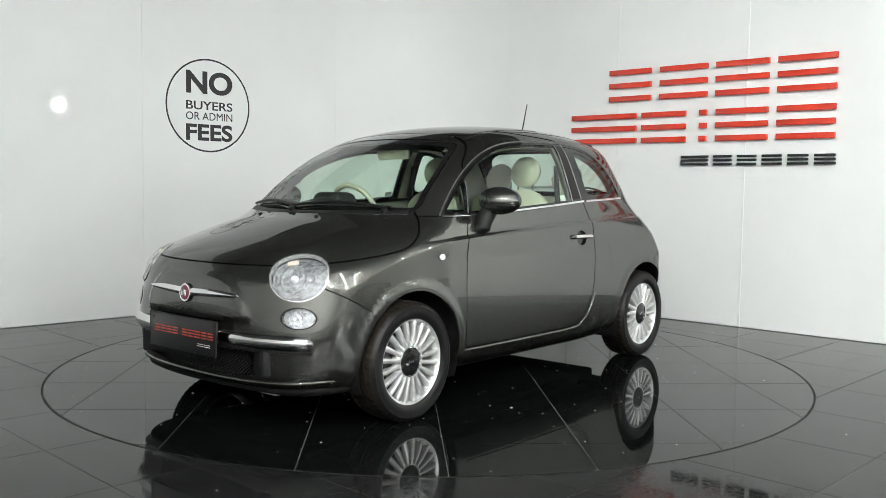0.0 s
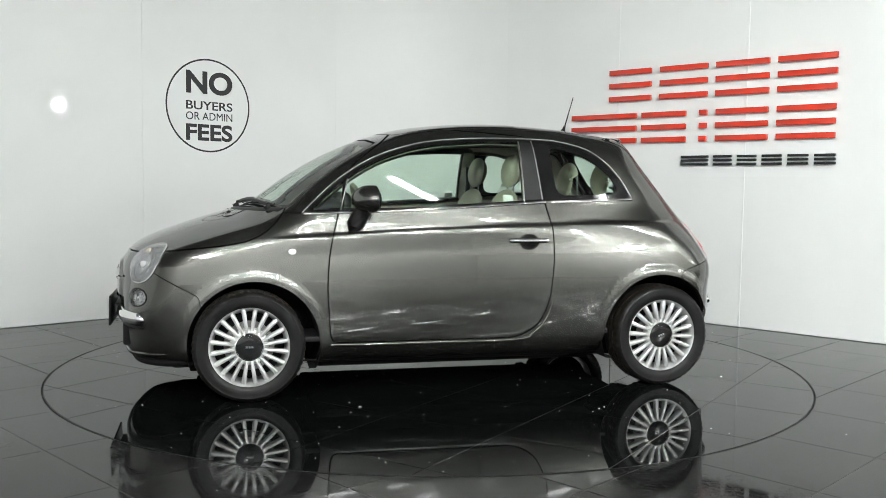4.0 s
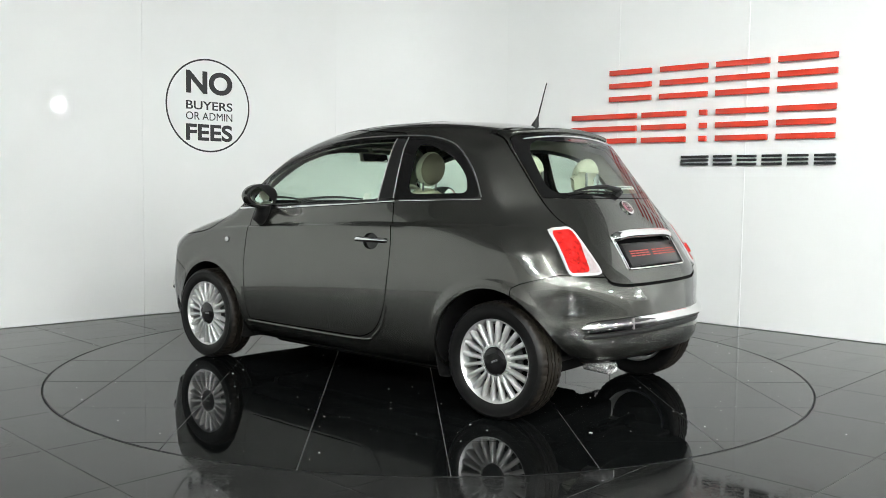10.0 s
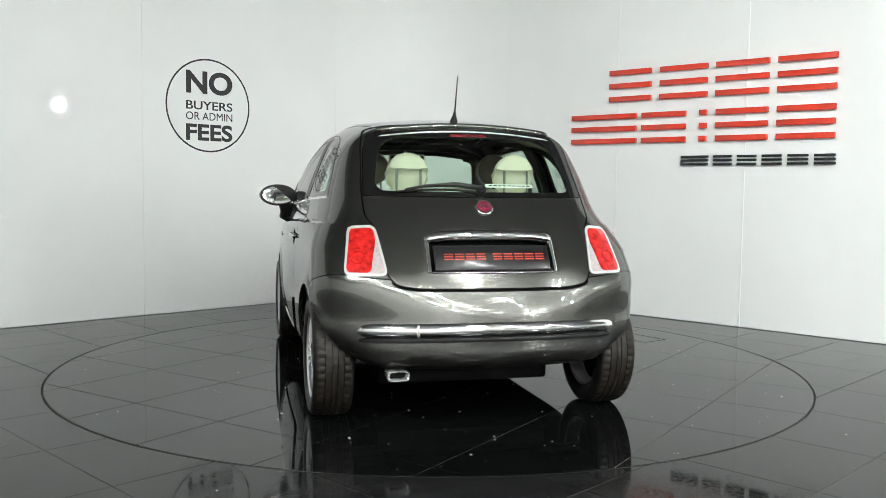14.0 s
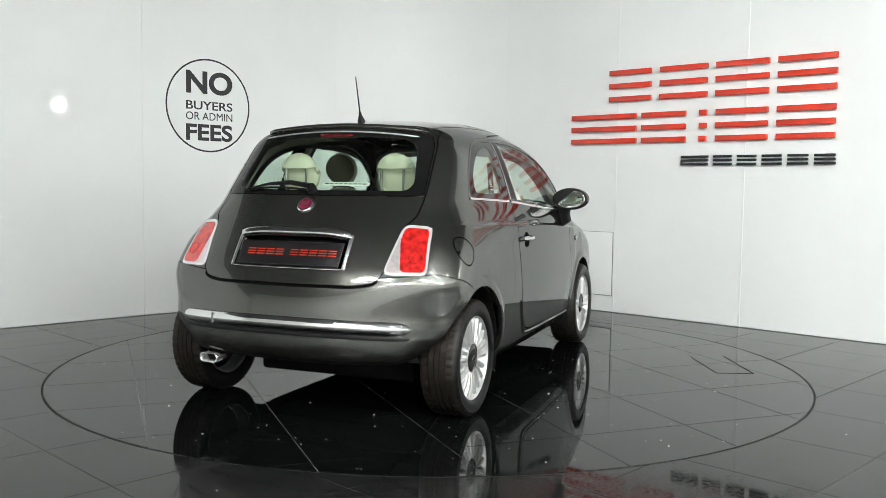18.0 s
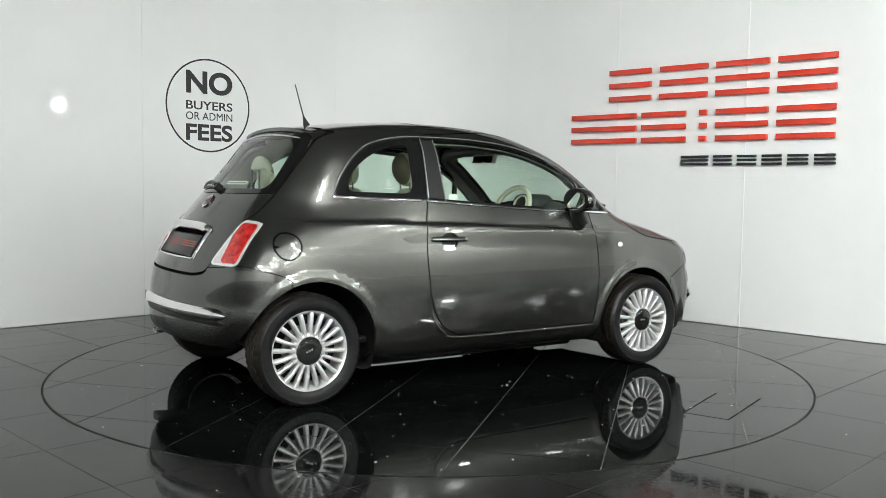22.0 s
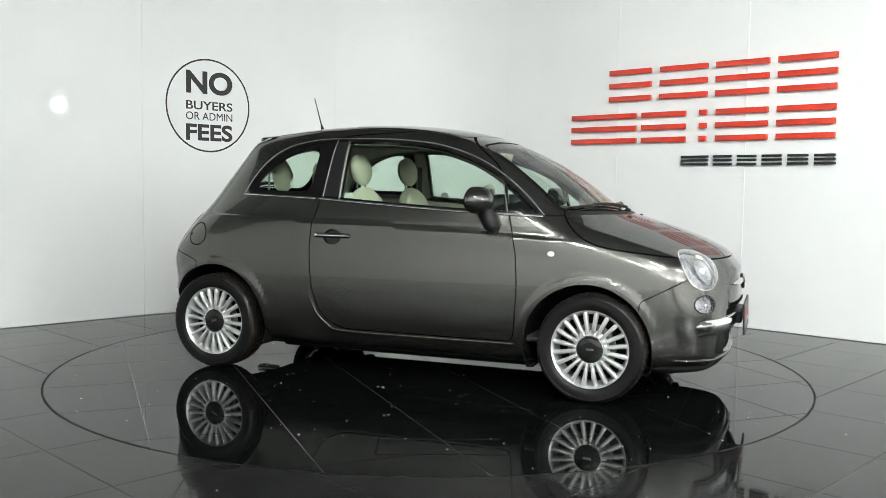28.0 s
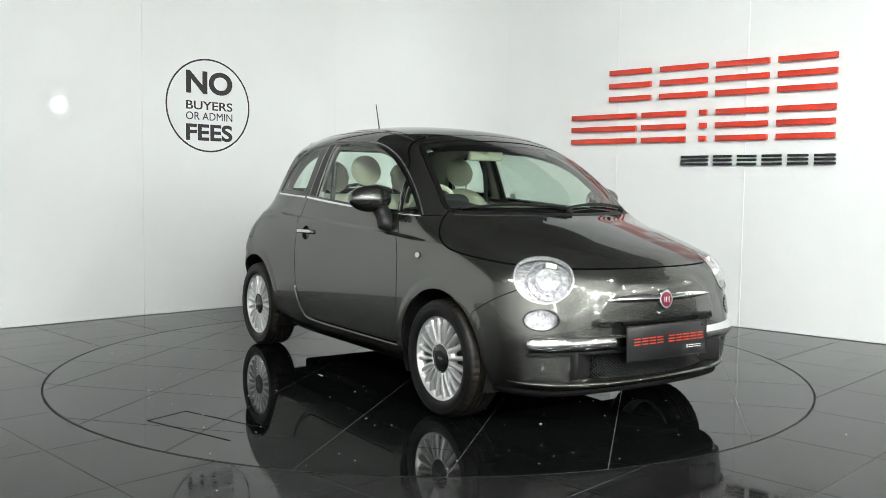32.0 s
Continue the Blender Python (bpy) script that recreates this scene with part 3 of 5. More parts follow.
def settle(P, steps=3):
    """Moves points onto the body's surface."""
    for _ in range(steps):
        mid = np.abs(P[:, 1]) < 1e-6
        e = 0.003
        g = np.stack([(body(P + np.eye(3)[i] * e) - body(P - np.eye(3)[i] * e)) / (2 * e) for i in range(3)], 1)
        f = body(P)
        P = P - g * np.clip(f / np.maximum((g * g).sum(1), 1e-6), -0.02, 0.02)[:, None]
        P[mid, 1] = 0
    return P


def half_shell():
    front, back, cz = 0.98, -1.02, 0.62
    ang = np.linspace(-math.pi / 2, math.pi / 2, 112)
    org, dirs = [], []
    for ph in np.linspace(90, 1.5, 60):
        org.append((back, -ph))
    for xx in np.linspace(back, front, 104):
        org.append((xx, 0.0))
    for ph in np.linspace(1.5, 90, 62):
        org.append((front, ph))
    O, Dv = [], []
    for xx, ph in org:
        s, c = math.sin(radians(ph)), math.cos(radians(ph))
        for a in ang:
            O.append((xx, 0, cz))
            Dv.append((s, c * math.cos(a), c * math.sin(a)))
    O, Dv = np.array(O), np.array(Dv)
    Dv[np.abs(Dv) < 1e-9] = 0
    lo, hi = np.full(len(O), 0.05), np.full(len(O), 1.3)
    for _ in range(18):
        mid = (lo + hi) / 2
        inside = body(O + Dv * mid[:, None]) < 0
        lo, hi = np.where(inside, mid, lo), np.where(inside, hi, mid)
    V = O + Dv * ((lo + hi) / 2)[:, None]
    n, m = len(org), len(ang)
    i = np.arange(n * m).reshape(n, m)
    a, b, c, d = i[:-1, :-1].ravel(), i[1:, :-1].ravel(), i[1:, 1:].ravel(), i[:-1, 1:].ravel()
    F = np.concatenate([np.stack([a, b, c], 1), np.stack([a, c, d], 1)])
    return V, F


# outlines in the side view (x, z) and in the end views (y, z)
DLO = rounded([(0.872, 0.972), (0.37, 0.990), (-0.115, 1.020), (-0.45, 1.043), (-0.985, 1.062), (-0.92, 1.168), (-0.84, 1.260), (-0.73, 1.333), (-0.57, 1.372), (-0.4, 1.382), (-0.1, 1.379), (0.14, 1.360),
               (0.30, 1.329), (0.46, 1.274), (0.60, 1.200), (0.74, 1.096)], 0.05)
DOOR = rounded([(0.690, 0.990), (0.742, 0.79), (0.757, 0.60), (0.742, 0.37), (0.730, 0.295), (-0.28, 0.300), (-0.395, 0.365), (-0.457, 0.50), (-0.482, 0.74), (-0.474, 0.91), (-0.440, 1.040), (-0.41, 1.40), (0.3, 1.45), (0.62, 1.22)], 0.07)
HOOD = rounded([(2.1, 0.742), (1.70, 0.752), (1.478, 0.778), (1.286, 0.800), (1.165, 0.820), (1.070, 0.866), (1.00, 0.930), (0.94, 1.02), (1.15, 1.06), (2.1, 1.06)], 0.05)
SCREEN = rounded([(-0.6, 0.992), (0.30, 0.992), (0.63, 0.985), (0.575, 1.20), (0.50, 1.345), (0.25, 1.375), (-0.6, 1.385)], 0.05)
TAILGATE = rounded([(-0.6, 1.432), (0.38, 1.424), (0.508, 1.398), (0.535, 1.33), (0.560, 1.08), (0.557, 0.965), (0.518, 0.925), (0.488, 0.72), (0.455, 0.672), (0.37, 0.657), (-0.6, 0.655)], 0.04)
BACKGLASS = rounded([(-0.6, 1.398), (0.38, 1.393), (0.500, 1.372), (0.526, 1.32), (0.552, 1.085), (0.550, 1.066), (-0.6, 1.062)], 0.03)
CLEARBACK = rounded([(-0.6, 1.366), (0.37, 1.360), (0.450, 1.318), (0.496, 1.125), (0.470, 1.092), (-0.6, 1.086)], 0.05)
TAILLAMP = rounded([(0.519, 0.933), (0.640, 0.923), (0.676, 0.708), (0.482, 0.710)], 0.034)
TAILRED = rounded([(0.530, 0.919), (0.630, 0.910), (0.664, 0.722), (0.556, 0.722), (0.540, 0.80), (0.522, 0.86)], 0.022)
FBUMP = rounded([(1.30, 0.05), (1.40, 0.545), (1.62, 0.662), (1.66, 0.752), (2.1, 0.742), (2.1, 0.05)], 0.01)
RBUMP = rounded([(-1.25, 0.05), (-1.255, 0.645), (-1.30, 0.668), (-1.465, 0.716), (-1.60, 0.690), (-2.1, 0.66), (-2.1, 0.05)], 0.01)
GRILLE = rounded([(-0.6, 0.402), (0.46, 0.397), (0.505, 0.362), (0.465, 0.280), (0.33, 0.250), (0.15, 0.238), (-0.6, 0.236)], 0.03)
PLATE_BAY = rounded([(-0.6, 0.900), (0.21, 0.898), (0.302, 0.875), (0.299, 0.735), (0.275, 0.722), (-0.6, 0.722)], 0.02)
SUNROOF = rounded([(0.385, -0.3), (0.385, 0.20), (0.345, 0.45), (-0.36, 0.465), (-0.36, -0.3)], 0.06)
FENDER = rounded([(0.55, 0.05), (0.55, 0.968), (1.0, 0.968), (1.30, 0.95), (2.1, 0.95), (2.1, 0.05)], 0.005)
QGLASS = rounded([(-0.52, 1.075), (-0.90, 1.085), (-0.875, 1.165), (-0.80, 1.24), (-0.70, 1.30), (-0.575, 1.335), (-0.505, 1.338)], 0.06)
HEAD_C, FOG_C = (1.650, 0.565, 0.708), (1.680, 0.600, 0.530)


def head_f(P):
    return np.sqrt((P[:, 0] - HEAD_C[0]) ** 2 + (P[:, 1] - HEAD_C[1]) ** 2 + ((P[:, 2] - HEAD_C[2]) / 0.88) ** 2) - 0.131


def fog_f(P):
    return np.sqrt((P[:, 0] - FOG_C[0]) ** 2 + (P[:, 1] - FOG_C[1]) ** 2 + ((P[:, 2] - FOG_C[2]) / 0.60) ** 2) - 0.080


def bowl_f(P):
    return np.where(P[:, 1] > 0.4, np.hypot((P[:, 0] + 0.335) / 1.32, P[:, 2] - 0.822) - 0.044, 1.0)


GAP = 0.0032


def fields(P):
    x, y, z = P[:, 0], P[:, 1], P[:, 2]
    f = {}
    f["dlo"] = sdf(x, z, DLO)
    f["door"] = sdf(x, z, DOOR)
    f["hood"] = sdf(x, z, HOOD)
    f["screen"] = np.maximum(sdf(y, z, SCREEN), 0.2 - x)
    f["gate"] = np.maximum(sdf(y, z, TAILGATE), 0.7 + x)
    f["backglass"] = np.maximum(sdf(y, z, BACKGLASS), 0.7 + x)
    f["clearback"] = np.maximum(sdf(y, z, CLEARBACK), 0.7 + x)
    f["taillamp"] = np.maximum(sdf(y, z, TAILLAMP), 0.9 + x)
    f["tailred"] = np.maximum(sdf(y, z, TAILRED), 0.9 + x)
    f["fbump"] = sdf(x, z, FBUMP)
    f["rbump"] = sdf(x, z, RBUMP)
    f["grille"] = np.maximum(sdf(y, z, GRILLE), 1.3 - x)
    f["bay"] = np.maximum(sdf(y, z, PLATE_BAY), 1.2 + x)
    f["fender"] = sdf(x, z, FENDER)
    f["qglass"] = sdf(x, z, QGLASS)
    f["head"] = head_f(P)
    f["fog"] = fog_f(P)
    f["archf"] = np.maximum(np.hypot(x - ARCHES[0][0], z - ARCHES[0][1]) - ARCHES[0][2], 0.42 - y)
    f["archr"] = np.maximum(np.hypot(x - ARCHES[1][0], z - ARCHES[1][1]) - ARCHES[1][2], 0.42 - y)
    f["cap"] = np.where((x < -1.0) & (z > 0.5), np.hypot(x + 1.264, (z - 0.811)) - 0.066, 1.0)
    f["bowl"] = bowl_f(P)
    f["pillar_f"] = x - (-0.332 - 0.01 * (z - 1.2))
    f["pillar_r"] = x - (-0.440 + 0.09 * (z - 1.05))
    f["quarter_post"] = x - (0.675 - 0.12 * (z - 1.0))
    f["low"] = z - 0.195
    f["sunroof"] = np.maximum(sdf(x, y, SUNROOF), 1.3 - z)
    return f


CUTS = [("dlo", 0.0), ("dlo", -0.012), ("door", GAP), ("door", -GAP), ("hood", GAP), ("hood", -GAP), ("screen", 0.006), ("screen", 0.0), ("screen", -0.020), ("gate", 0.012), ("gate", GAP), ("gate", -GAP),
        ("backglass", GAP * 0.6), ("backglass", -GAP * 0.6), ("clearback", 0.0), ("taillamp", 0.004), ("taillamp", 0.0), ("taillamp", -0.010), ("tailred", 0.0), ("fbump", 0.002), ("fbump", -0.002),
        ("rbump", 0.002), ("rbump", -0.002), ("grille", 0.0), ("bay", 0.0), ("fender", 0.002), ("fender", -0.002), ("qglass", 0.0), ("head", 0.006), ("head", 0.0), ("fog", 0.007), ("fog", 0.0),
        ("archf", 0.0), ("archr", 0.0), ("archf", 0.014), ("archr", 0.014), ("cap", 0.0035), ("cap", -0.0035), ("bowl", 0.0), ("pillar_f", 0.0), ("pillar_r", 0.0), ("quarter_post", 0.008), ("quarter_post", -0.008), ("low", 0.0), ("sunroof", 0.004), ("sunroof", 0.0)]


def shell_regions():
    V, F = half_shell()
    for zc in (0.009, 0.006, 0.0015, -0.003, -0.006):
        V, F = cut(V, F, V[:, 2] - crease_z(V[:, 0]) - zc)
    V = settle(V, 2)
    for name, off in CUTS:
        V, F = cut(V, F, fields_one(V, name) - off)
    V = settle(V, 2)
    cen = V[F].mean(1)
    f = fields(cen)
    x, y, z = cen.T
    lab = np.full(len(F), "body_shell", dtype=object)

    def put(mask, name):
        lab[mask] = name

    door = (f["door"] < 0) & (y > 0.3)
    put((f["fender"] < 0) & (f["door"] > 0) & (x > 0.55), "fender")
    put((np.abs(f["fender"]) < 0.002) & (f["door"] > 0) & (x > 0.6) & (z > 0.9), "seam")
    put(f["rbump"] < 0, "rear_bumper")
    put((np.abs(f["rbump"]) < 0.002) & (z > 0.3), "seam")
    put(f["fbump"] < 0, "front_bumper")
    put((np.abs(f["fbump"]) < 0.002) & (z > 0.3), "seam")
    put(f["gate"] < 0, "tailgate")
    put(np.abs(f["gate"]) < GAP, "seam")
    put((f["gate"] > 0) & (f["gate"] < 0.012) & (z < 0.685), "seam")
    put((f["hood"] < 0) & (f["screen"] > 0.0), "hood")
    put((np.abs(f["hood"]) < GAP) & (f["screen"] > 0.006), "seam")
    put(door, "door")
    put((np.abs(f["door"]) < GAP) & (y > 0.3), "seam")
    put((np.abs(f["cap"]) < 0.0035), "cap_seam")
    put(f["bowl"] < 0, "bowl")
    put(f["dlo"] < 0, "window_frame")
    ins = f["dlo"] < -0.012
    put(ins & (f["pillar_f"] > 0), "door_glass")
    put(ins & (np.abs(f["quarter_post"]) < 0.008), "window_frame")
    put(ins & (f["quarter_post"] > 0.008), "corner_glass")
    put(ins & (f["pillar_f"] < 0) & (f["pillar_r"] > 0), "pillar_trim")
    put(ins & (f["pillar_r"] < 0), "quarter_border")
    put(ins & (f["qglass"] < 0), "quarter_glass")
    put(f["screen"] < 0.006, "seam_screen")
    put(f["screen"] < 0, "screen_border")
    put(f["screen"] < -0.020, "windscreen")
    put(np.abs(f["backglass"]) < GAP * 0.6, "seam")
    put(f["backglass"] < -GAP * 0.6, "glass_border")
    put(f["clearback"] < 0, "rear_glass")
    put(f["bay"] < 0, "bay")
    put((f["taillamp"] < 0.004) & (lab == "seam"), "rear_bumper")
    put(f["sunroof"] < 0.004, "seam")
    put(f["sunroof"] < 0, "sunroof")
    put(f["taillamp"] < 0, "lamp_bezel")
    put(f["taillamp"] < -0.010, "lamp_clear")
    put(f["tailred"] < 0, "lamp_red")
    put(f["grille"] < 0, "grille_hole")
    put((f["head"] < 0.006) & (x > 1.2), "head_ring")
    put((f["head"] < 0) & (x > 1.2), "head_lens")
    put((f["fog"] < 0.007) & (x > 1.2), "fog_ring")
    put((f["fog"] < 0) & (x > 1.2), "fog_lens")
    fn = np.cross(V[F[:, 1]] - V[F[:, 0]], V[F[:, 2]] - V[F[:, 0]])
    down = np.abs(fn[:, 2]) > 0.75 * np.linalg.norm(fn, axis=1)
    put((z < 0.195) | ((z < 0.36) & (x < -1.2) & down), "underbody")
    put((np.minimum(f["archf"], f["archr"]) < 0.014) & (z < 0.7) & (lab == "underbody"), "underbody")
    put((f["archf"] < 0) | (f["archr"] < 0), "hole")
    return V, F, lab


def fields_one(P, name):
    x, y, z = P[:, 0], P[:, 1], P[:, 2]
    side = {"dlo": DLO, "door": DOOR, "hood": HOOD, "fbump": FBUMP, "rbump": RBUMP, "fender": FENDER, "qglass": QGLASS}
    end = {"screen": (SCREEN, 0.2 - x), "gate": (TAILGATE, 0.7 + x), "backglass": (BACKGLASS, 0.7 + x), "clearback": (CLEARBACK, 0.7 + x), "taillamp": (TAILLAMP, 0.9 + x),
           "tailred": (TAILRED, 0.9 + x), "grille": (GRILLE, 1.3 - x), "bay": (PLATE_BAY, 1.2 + x)}
    if name in side:
        return sdf(x, z, side[name])
    if name in end:
        return np.maximum(sdf(y, z, end[name][0]), end[name][1])
    if name == "head":
        return head_f(P)
    if name == "fog":
        return fog_f(P)
    if name == "bowl":
        return bowl_f(P)
    if name in ("archf", "archr"):
        cx, cz, r = ARCHES[name == "archr"]
        return np.maximum(np.hypot(x - cx, z - cz) - r, 0.42 - y)
    if name == "cap":
        return np.where((x < -1.0) & (z > 0.5), np.hypot(x + 1.264, (z - 0.811)) - 0.066, 1.0)
    if name == "pillar_f":
        return x - (-0.332 - 0.01 * (z - 1.2))
    if name == "pillar_r":
        return x - (-0.440 + 0.09 * (z - 1.05))
    if name == "quarter_post":
        return x - (0.675 - 0.12 * (z - 1.0))
    if name == "sunroof":
        return np.maximum(sdf(x, y, SUNROOF), 1.3 - z)
    return z - 0.195


def panel(V, F, N, lab, names, sides, push=0.0):
    """The faces of some regions on one side (+1, -1) or joined over both (0), pushed along the normal."""
    sel = F[np.isin(lab, names)]
    a = V + N * push
    flip = np.array((1, -1, 1.0))
    if sides == 1:
        return a, sel, N
    if sides == -1:
        return a * flip, sel[:, ::-1], N * flip
    mirror = np.arange(len(V)) + len(V)
    mid = np.abs(V[:, 1]) < 1e-6
    mirror[mid] = np.arange(len(V))[mid]
    return np.concatenate([a, a * flip]), np.concatenate([sel, mirror[sel][:, ::-1]]), np.concatenate([N, N * flip])


def build_body(car):
    V, F, lab = shell_regions()
    N = gradient(V)
    area = np.linalg.norm(np.cross(V[F[:, 1]] - V[F[:, 0]], V[F[:, 2]] - V[F[:, 0]]), axis=1)
    ok = area > 1e-10
    F, lab = F[ok], lab[ok]
    # keep all faces turned outwards
    fn = np.cross(V[F[:, 1]] - V[F[:, 0]], V[F[:, 2]] - V[F[:, 0]])
    if (fn * N[F[:, 0]]).sum() < 0:
        F = F[:, ::-1].copy()

    def make(name, names, material, sides=0, push=0.0, depth=0.012, label="", parent=None):
        a, f, n = panel(V, F, N, lab, names if isinstance(names, list) else [names], sides, push)
        if len(f) == 0:
            return None
        return link_skirted(name, skirted(a, f, n, depth), material, parent or car, label)

    out = {}
    out["shell"] = make("body_shell", ["body_shell"], PAINT, 0, 0, 0.02, "dark metallic grey roof, pillars and rear wings")
    make("hood", "hood", PAINT, 0, 0, 0.015)
    make("front_bumper", "front_bumper", PAINT, 0, 0, 0.02)
    out["rear_bumper"] = make("rear_bumper", "rear_bumper", PAINT, 0, 0, 0.02)
    out["tailgate"] = make("tailgate", "tailgate", PAINT, 0, 0, 0.015)
    make("windscreen", "windscreen", GLASS, 0, -0.001, 0.003, "clear green-tinted windscreen")
    make("windscreen_border", "screen_border", GLOSSBLACK, 0, -0.001, 0.006, "black printed windscreen edge")
    make("windscreen_seal", "seam_screen", SEAM, 0, -0.004, 0.008)
    make("rear_glass", "rear_glass", GLASS, 0, 0.0, 0.003, "tinted rear window", out["tailgate"])
    make("rear_glass_border", "glass_border", GLOSSBLACK, 0, 0.0, 0.006, "black printed rear window edge", out["tailgate"])
    make("sunroof", "sunroof", GLOSSBLACK, 0, 0.001, 0.006, "fixed black glass roof")
    make("underbody", "underbody", UNDER, 0, 0.0, 0.01, "black underbody")
    make("panel_gap", "seam", SEAM, 0, -0.012, 0.002, "dark panel joints")
    make("fuel_flap_gap", "cap_seam", SEAM, -1, -0.012, 0.002, "dark joint round the fuel flap")
    make("wing_panel", "cap_seam", PAINT, 1, 0.0, 0.0)
    make("plate_recess", "bay", SEAM, 0, -0.030, 0.001, "dark recess of the number plate", out["tailgate"])
    for s in (1, -1):
        make("fender", "fender", PAINT, s, 0, 0.02)
        door = make("door", "door", PAINT, s, 0, 0.02)
        out["door", s] = door
        make("handle_bowl", "bowl", GLOSSBLACK, s, -0.014, 0.001, "dark handle bowl", door)
        make("door_glass", ["door_glass", "corner_glass"], GLASS, s, -0.004, 0.003, "clear door window", door)
        make("window_frame", "window_frame", GLOSSBLACK, s, -0.001, 0.02, "black window frame", door)
        make("pillar_trim", "pillar_trim", PLASTIC, s, -0.001, 0.015, "gloss black centre pillar")
        q = make("quarter_window", "quarter_border", GLOSSBLACK, s, -0.003, 0.004, "fixed rear side window with black edge")
        make("pane", "quarter_glass", GLASS, s, -0.003, 0.003, "", q)
        tl = make("tail_lamp", "lamp_clear", CLEARWHITE, s, 0.004, 0.012, "tail lamp with red and clear lens")
        make("red_lens", "lamp_red", RED, s, 0.007, 0.012, "red lens", tl)
        make("bezel", "lamp_bezel", BEZEL, s, 0.005, 0.012, "bright silver bezel", tl)
        hl = make("headlamp", "head_ring", TIP, s, 0.004, 0.02, "round clear headlamp")
        make("lens", "head_lens", LENS, s, 0.004, 0.004, "clear lens", hl)
        make("reflector", "head_lens", REFLECTOR, s, -0.022, 0.0, "bright reflector", hl)
        fl = make("fog_lamp", "fog_ring", GLOSSBLACK, s, 0.002, 0.02, "oval front lamp")
        make("lens", "fog_lens", LENS, s, 0.003, 0.004, "clear lens", fl)
        make("reflector", "fog_lens", REFLECTOR, s, -0.02, 0.0, "bright reflector", fl)
        # inner faces seen through the windows
        a, f, n = panel(V, F, N, lab, ["window_frame", "pillar_trim", "seam_screen", "screen_border"], s, -0.028)
        c = a[f].mean(1)
        f = f[(c[:, 2] > 1.03) & (np.abs(c[:, 1]) > 0.42)]
        link_skirted("pillar_cover", skirted(a, f[:, ::-1], -n, -0.022), TRIMGREY, car, "ivory inner pillar cover")
        a, f, n = panel(V, F, N, lab, ["door"], s, -0.075)
        c = a[f].mean(1)
        f = f[(c[:, 2] > 0.32) & (c[:, 2] < 1.03)]
        link_skirted("door_card", skirted(a, f, n, -0.05), TRIMGREY, car, "ivory inner door panel")
    a, f, n = panel(V, F, N, lab, ["body_shell"], 0, -0.035)
    c = a[f].mean(1)
    f = f[(c[:, 2] > 0.74)]
    link_skirted("headliner", skirted(a, f[:, ::-1], -n, -0.030), TRIMGREY, car, "ivory roof lining and pillar covers")
    return out


# ---------- fittings that lie on the body ----------


def solve_on(make, lo, hi):
    """Root of the body's form along a line; make(t) gives the points."""
    for _ in range(24):
        mid = (lo + hi) / 2
        inside = body(make(mid)) < 0
        lo, hi = np.where(inside, mid, lo), np.where(inside, hi, mid)
    return (lo + hi) / 2


def side_pts(x, z):
    x, z = np.atleast_1d(np.array(x, float)), np.atleast_1d(np.array(z, float))
    y = solve_on(lambda t: np.stack([x, t, z], 1), np.zeros(len(x)), np.full(len(x), 1.1))
    return np.stack([x, y, z], 1)


def end_pts(y, z, front=True):
    y, z = np.atleast_1d(np.array(y, float)), np.atleast_1d(np.array(z, float))
    s = 1.0 if front else -1.0
    x = solve_on(lambda t: np.stack([s * t, np.abs(y), z], 1), np.full(len(y), 0.3), np.full(len(y), 2.2))
    return np.stack([s * x, y, z], 1)


def normals_at(P):
    Q = P.copy()
    Q[:, 1] = np.abs(Q[:, 1])
    n = gradient(Q)
    n[:, 1] *= np.sign(P[:, 1] + 1e-12)
    return n


def moulding(bm, P, N, half, proud, taper=True, n=9):
    """A domed strip along surface points P with normals N, half its width to each side."""
    P = [Vector(p) for p in P]
    N = [Vector(v) for v in N]
    rings = []
    for i, p in enumerate(P):
        t = (P[min(i + 1, len(P) - 1)] - P[max(i - 1, 0)]).normalized()
        s = t.cross(N[i]).normalized()
        e = min(i, len(P) - 1 - i) / max(1, (len(P) - 1) * 0.06) if taper else 1
        k = math.sqrt(max(0.0, 1 - (1 - min(1, e)) ** 2)) * 0.85 + 0.15 if taper else 1
        h = half[i] if isinstance(half, (list, tuple, np.ndarray)) else half
        rings.append([bm.verts.new(p + s * (h * k * math.cos(math.pi * j / (n - 1))) + N[i] * (proud * k * (math.sin(math.pi * j / (n - 1)) ** 0.7) - 0.002)) for j in range(n)])
    for a, b in zip(rings, rings[1:]):
        for j in range(n - 1):
            bm.faces.new((a[j], a[j + 1], b[j + 1], b[j]))
        bm.faces.new((a[n - 1], a[0], b[0], b[n - 1]))
    bm.faces.new(rings[0])
    bm.faces.new(rings[-1][::-1])
    return bm


def flip_y(P, s):
    P = np.array(P, float).copy()
    P[:, 1] *= s
    return P


def frame_at(p, n, up=(0, 0, 1)):
    """A pose whose z axis is n and whose y axis leans to up."""
    z = Vector(n).normalized()
    x = Vector(up).cross(z).normalized()
    y = z.cross(x)
    return Matrix(((x.x, y.x, z.x, p[0]), (x.y, y.y, z.y, p[1]), (x.z, y.z, z.z, p[2]), (0, 0, 0, 1)))


def disk(bm, r, h, m, n=32, dome=0.0):
    """A round button with a rounded edge, its base at the pose m."""
    prof = [(0.0005, h + dome), (r * 0.6, h + dome * 0.65), (r * 0.92, h), (r, h * 0.6), (r, -0.004)]
    return lathe(bm, prof, n, m @ Matrix(((1, 0, 0, 0), (0, 0, 1, 0), (0, 1, 0, 0), (0, 0, 0, 1))))


SWAP = SWAP_AXES


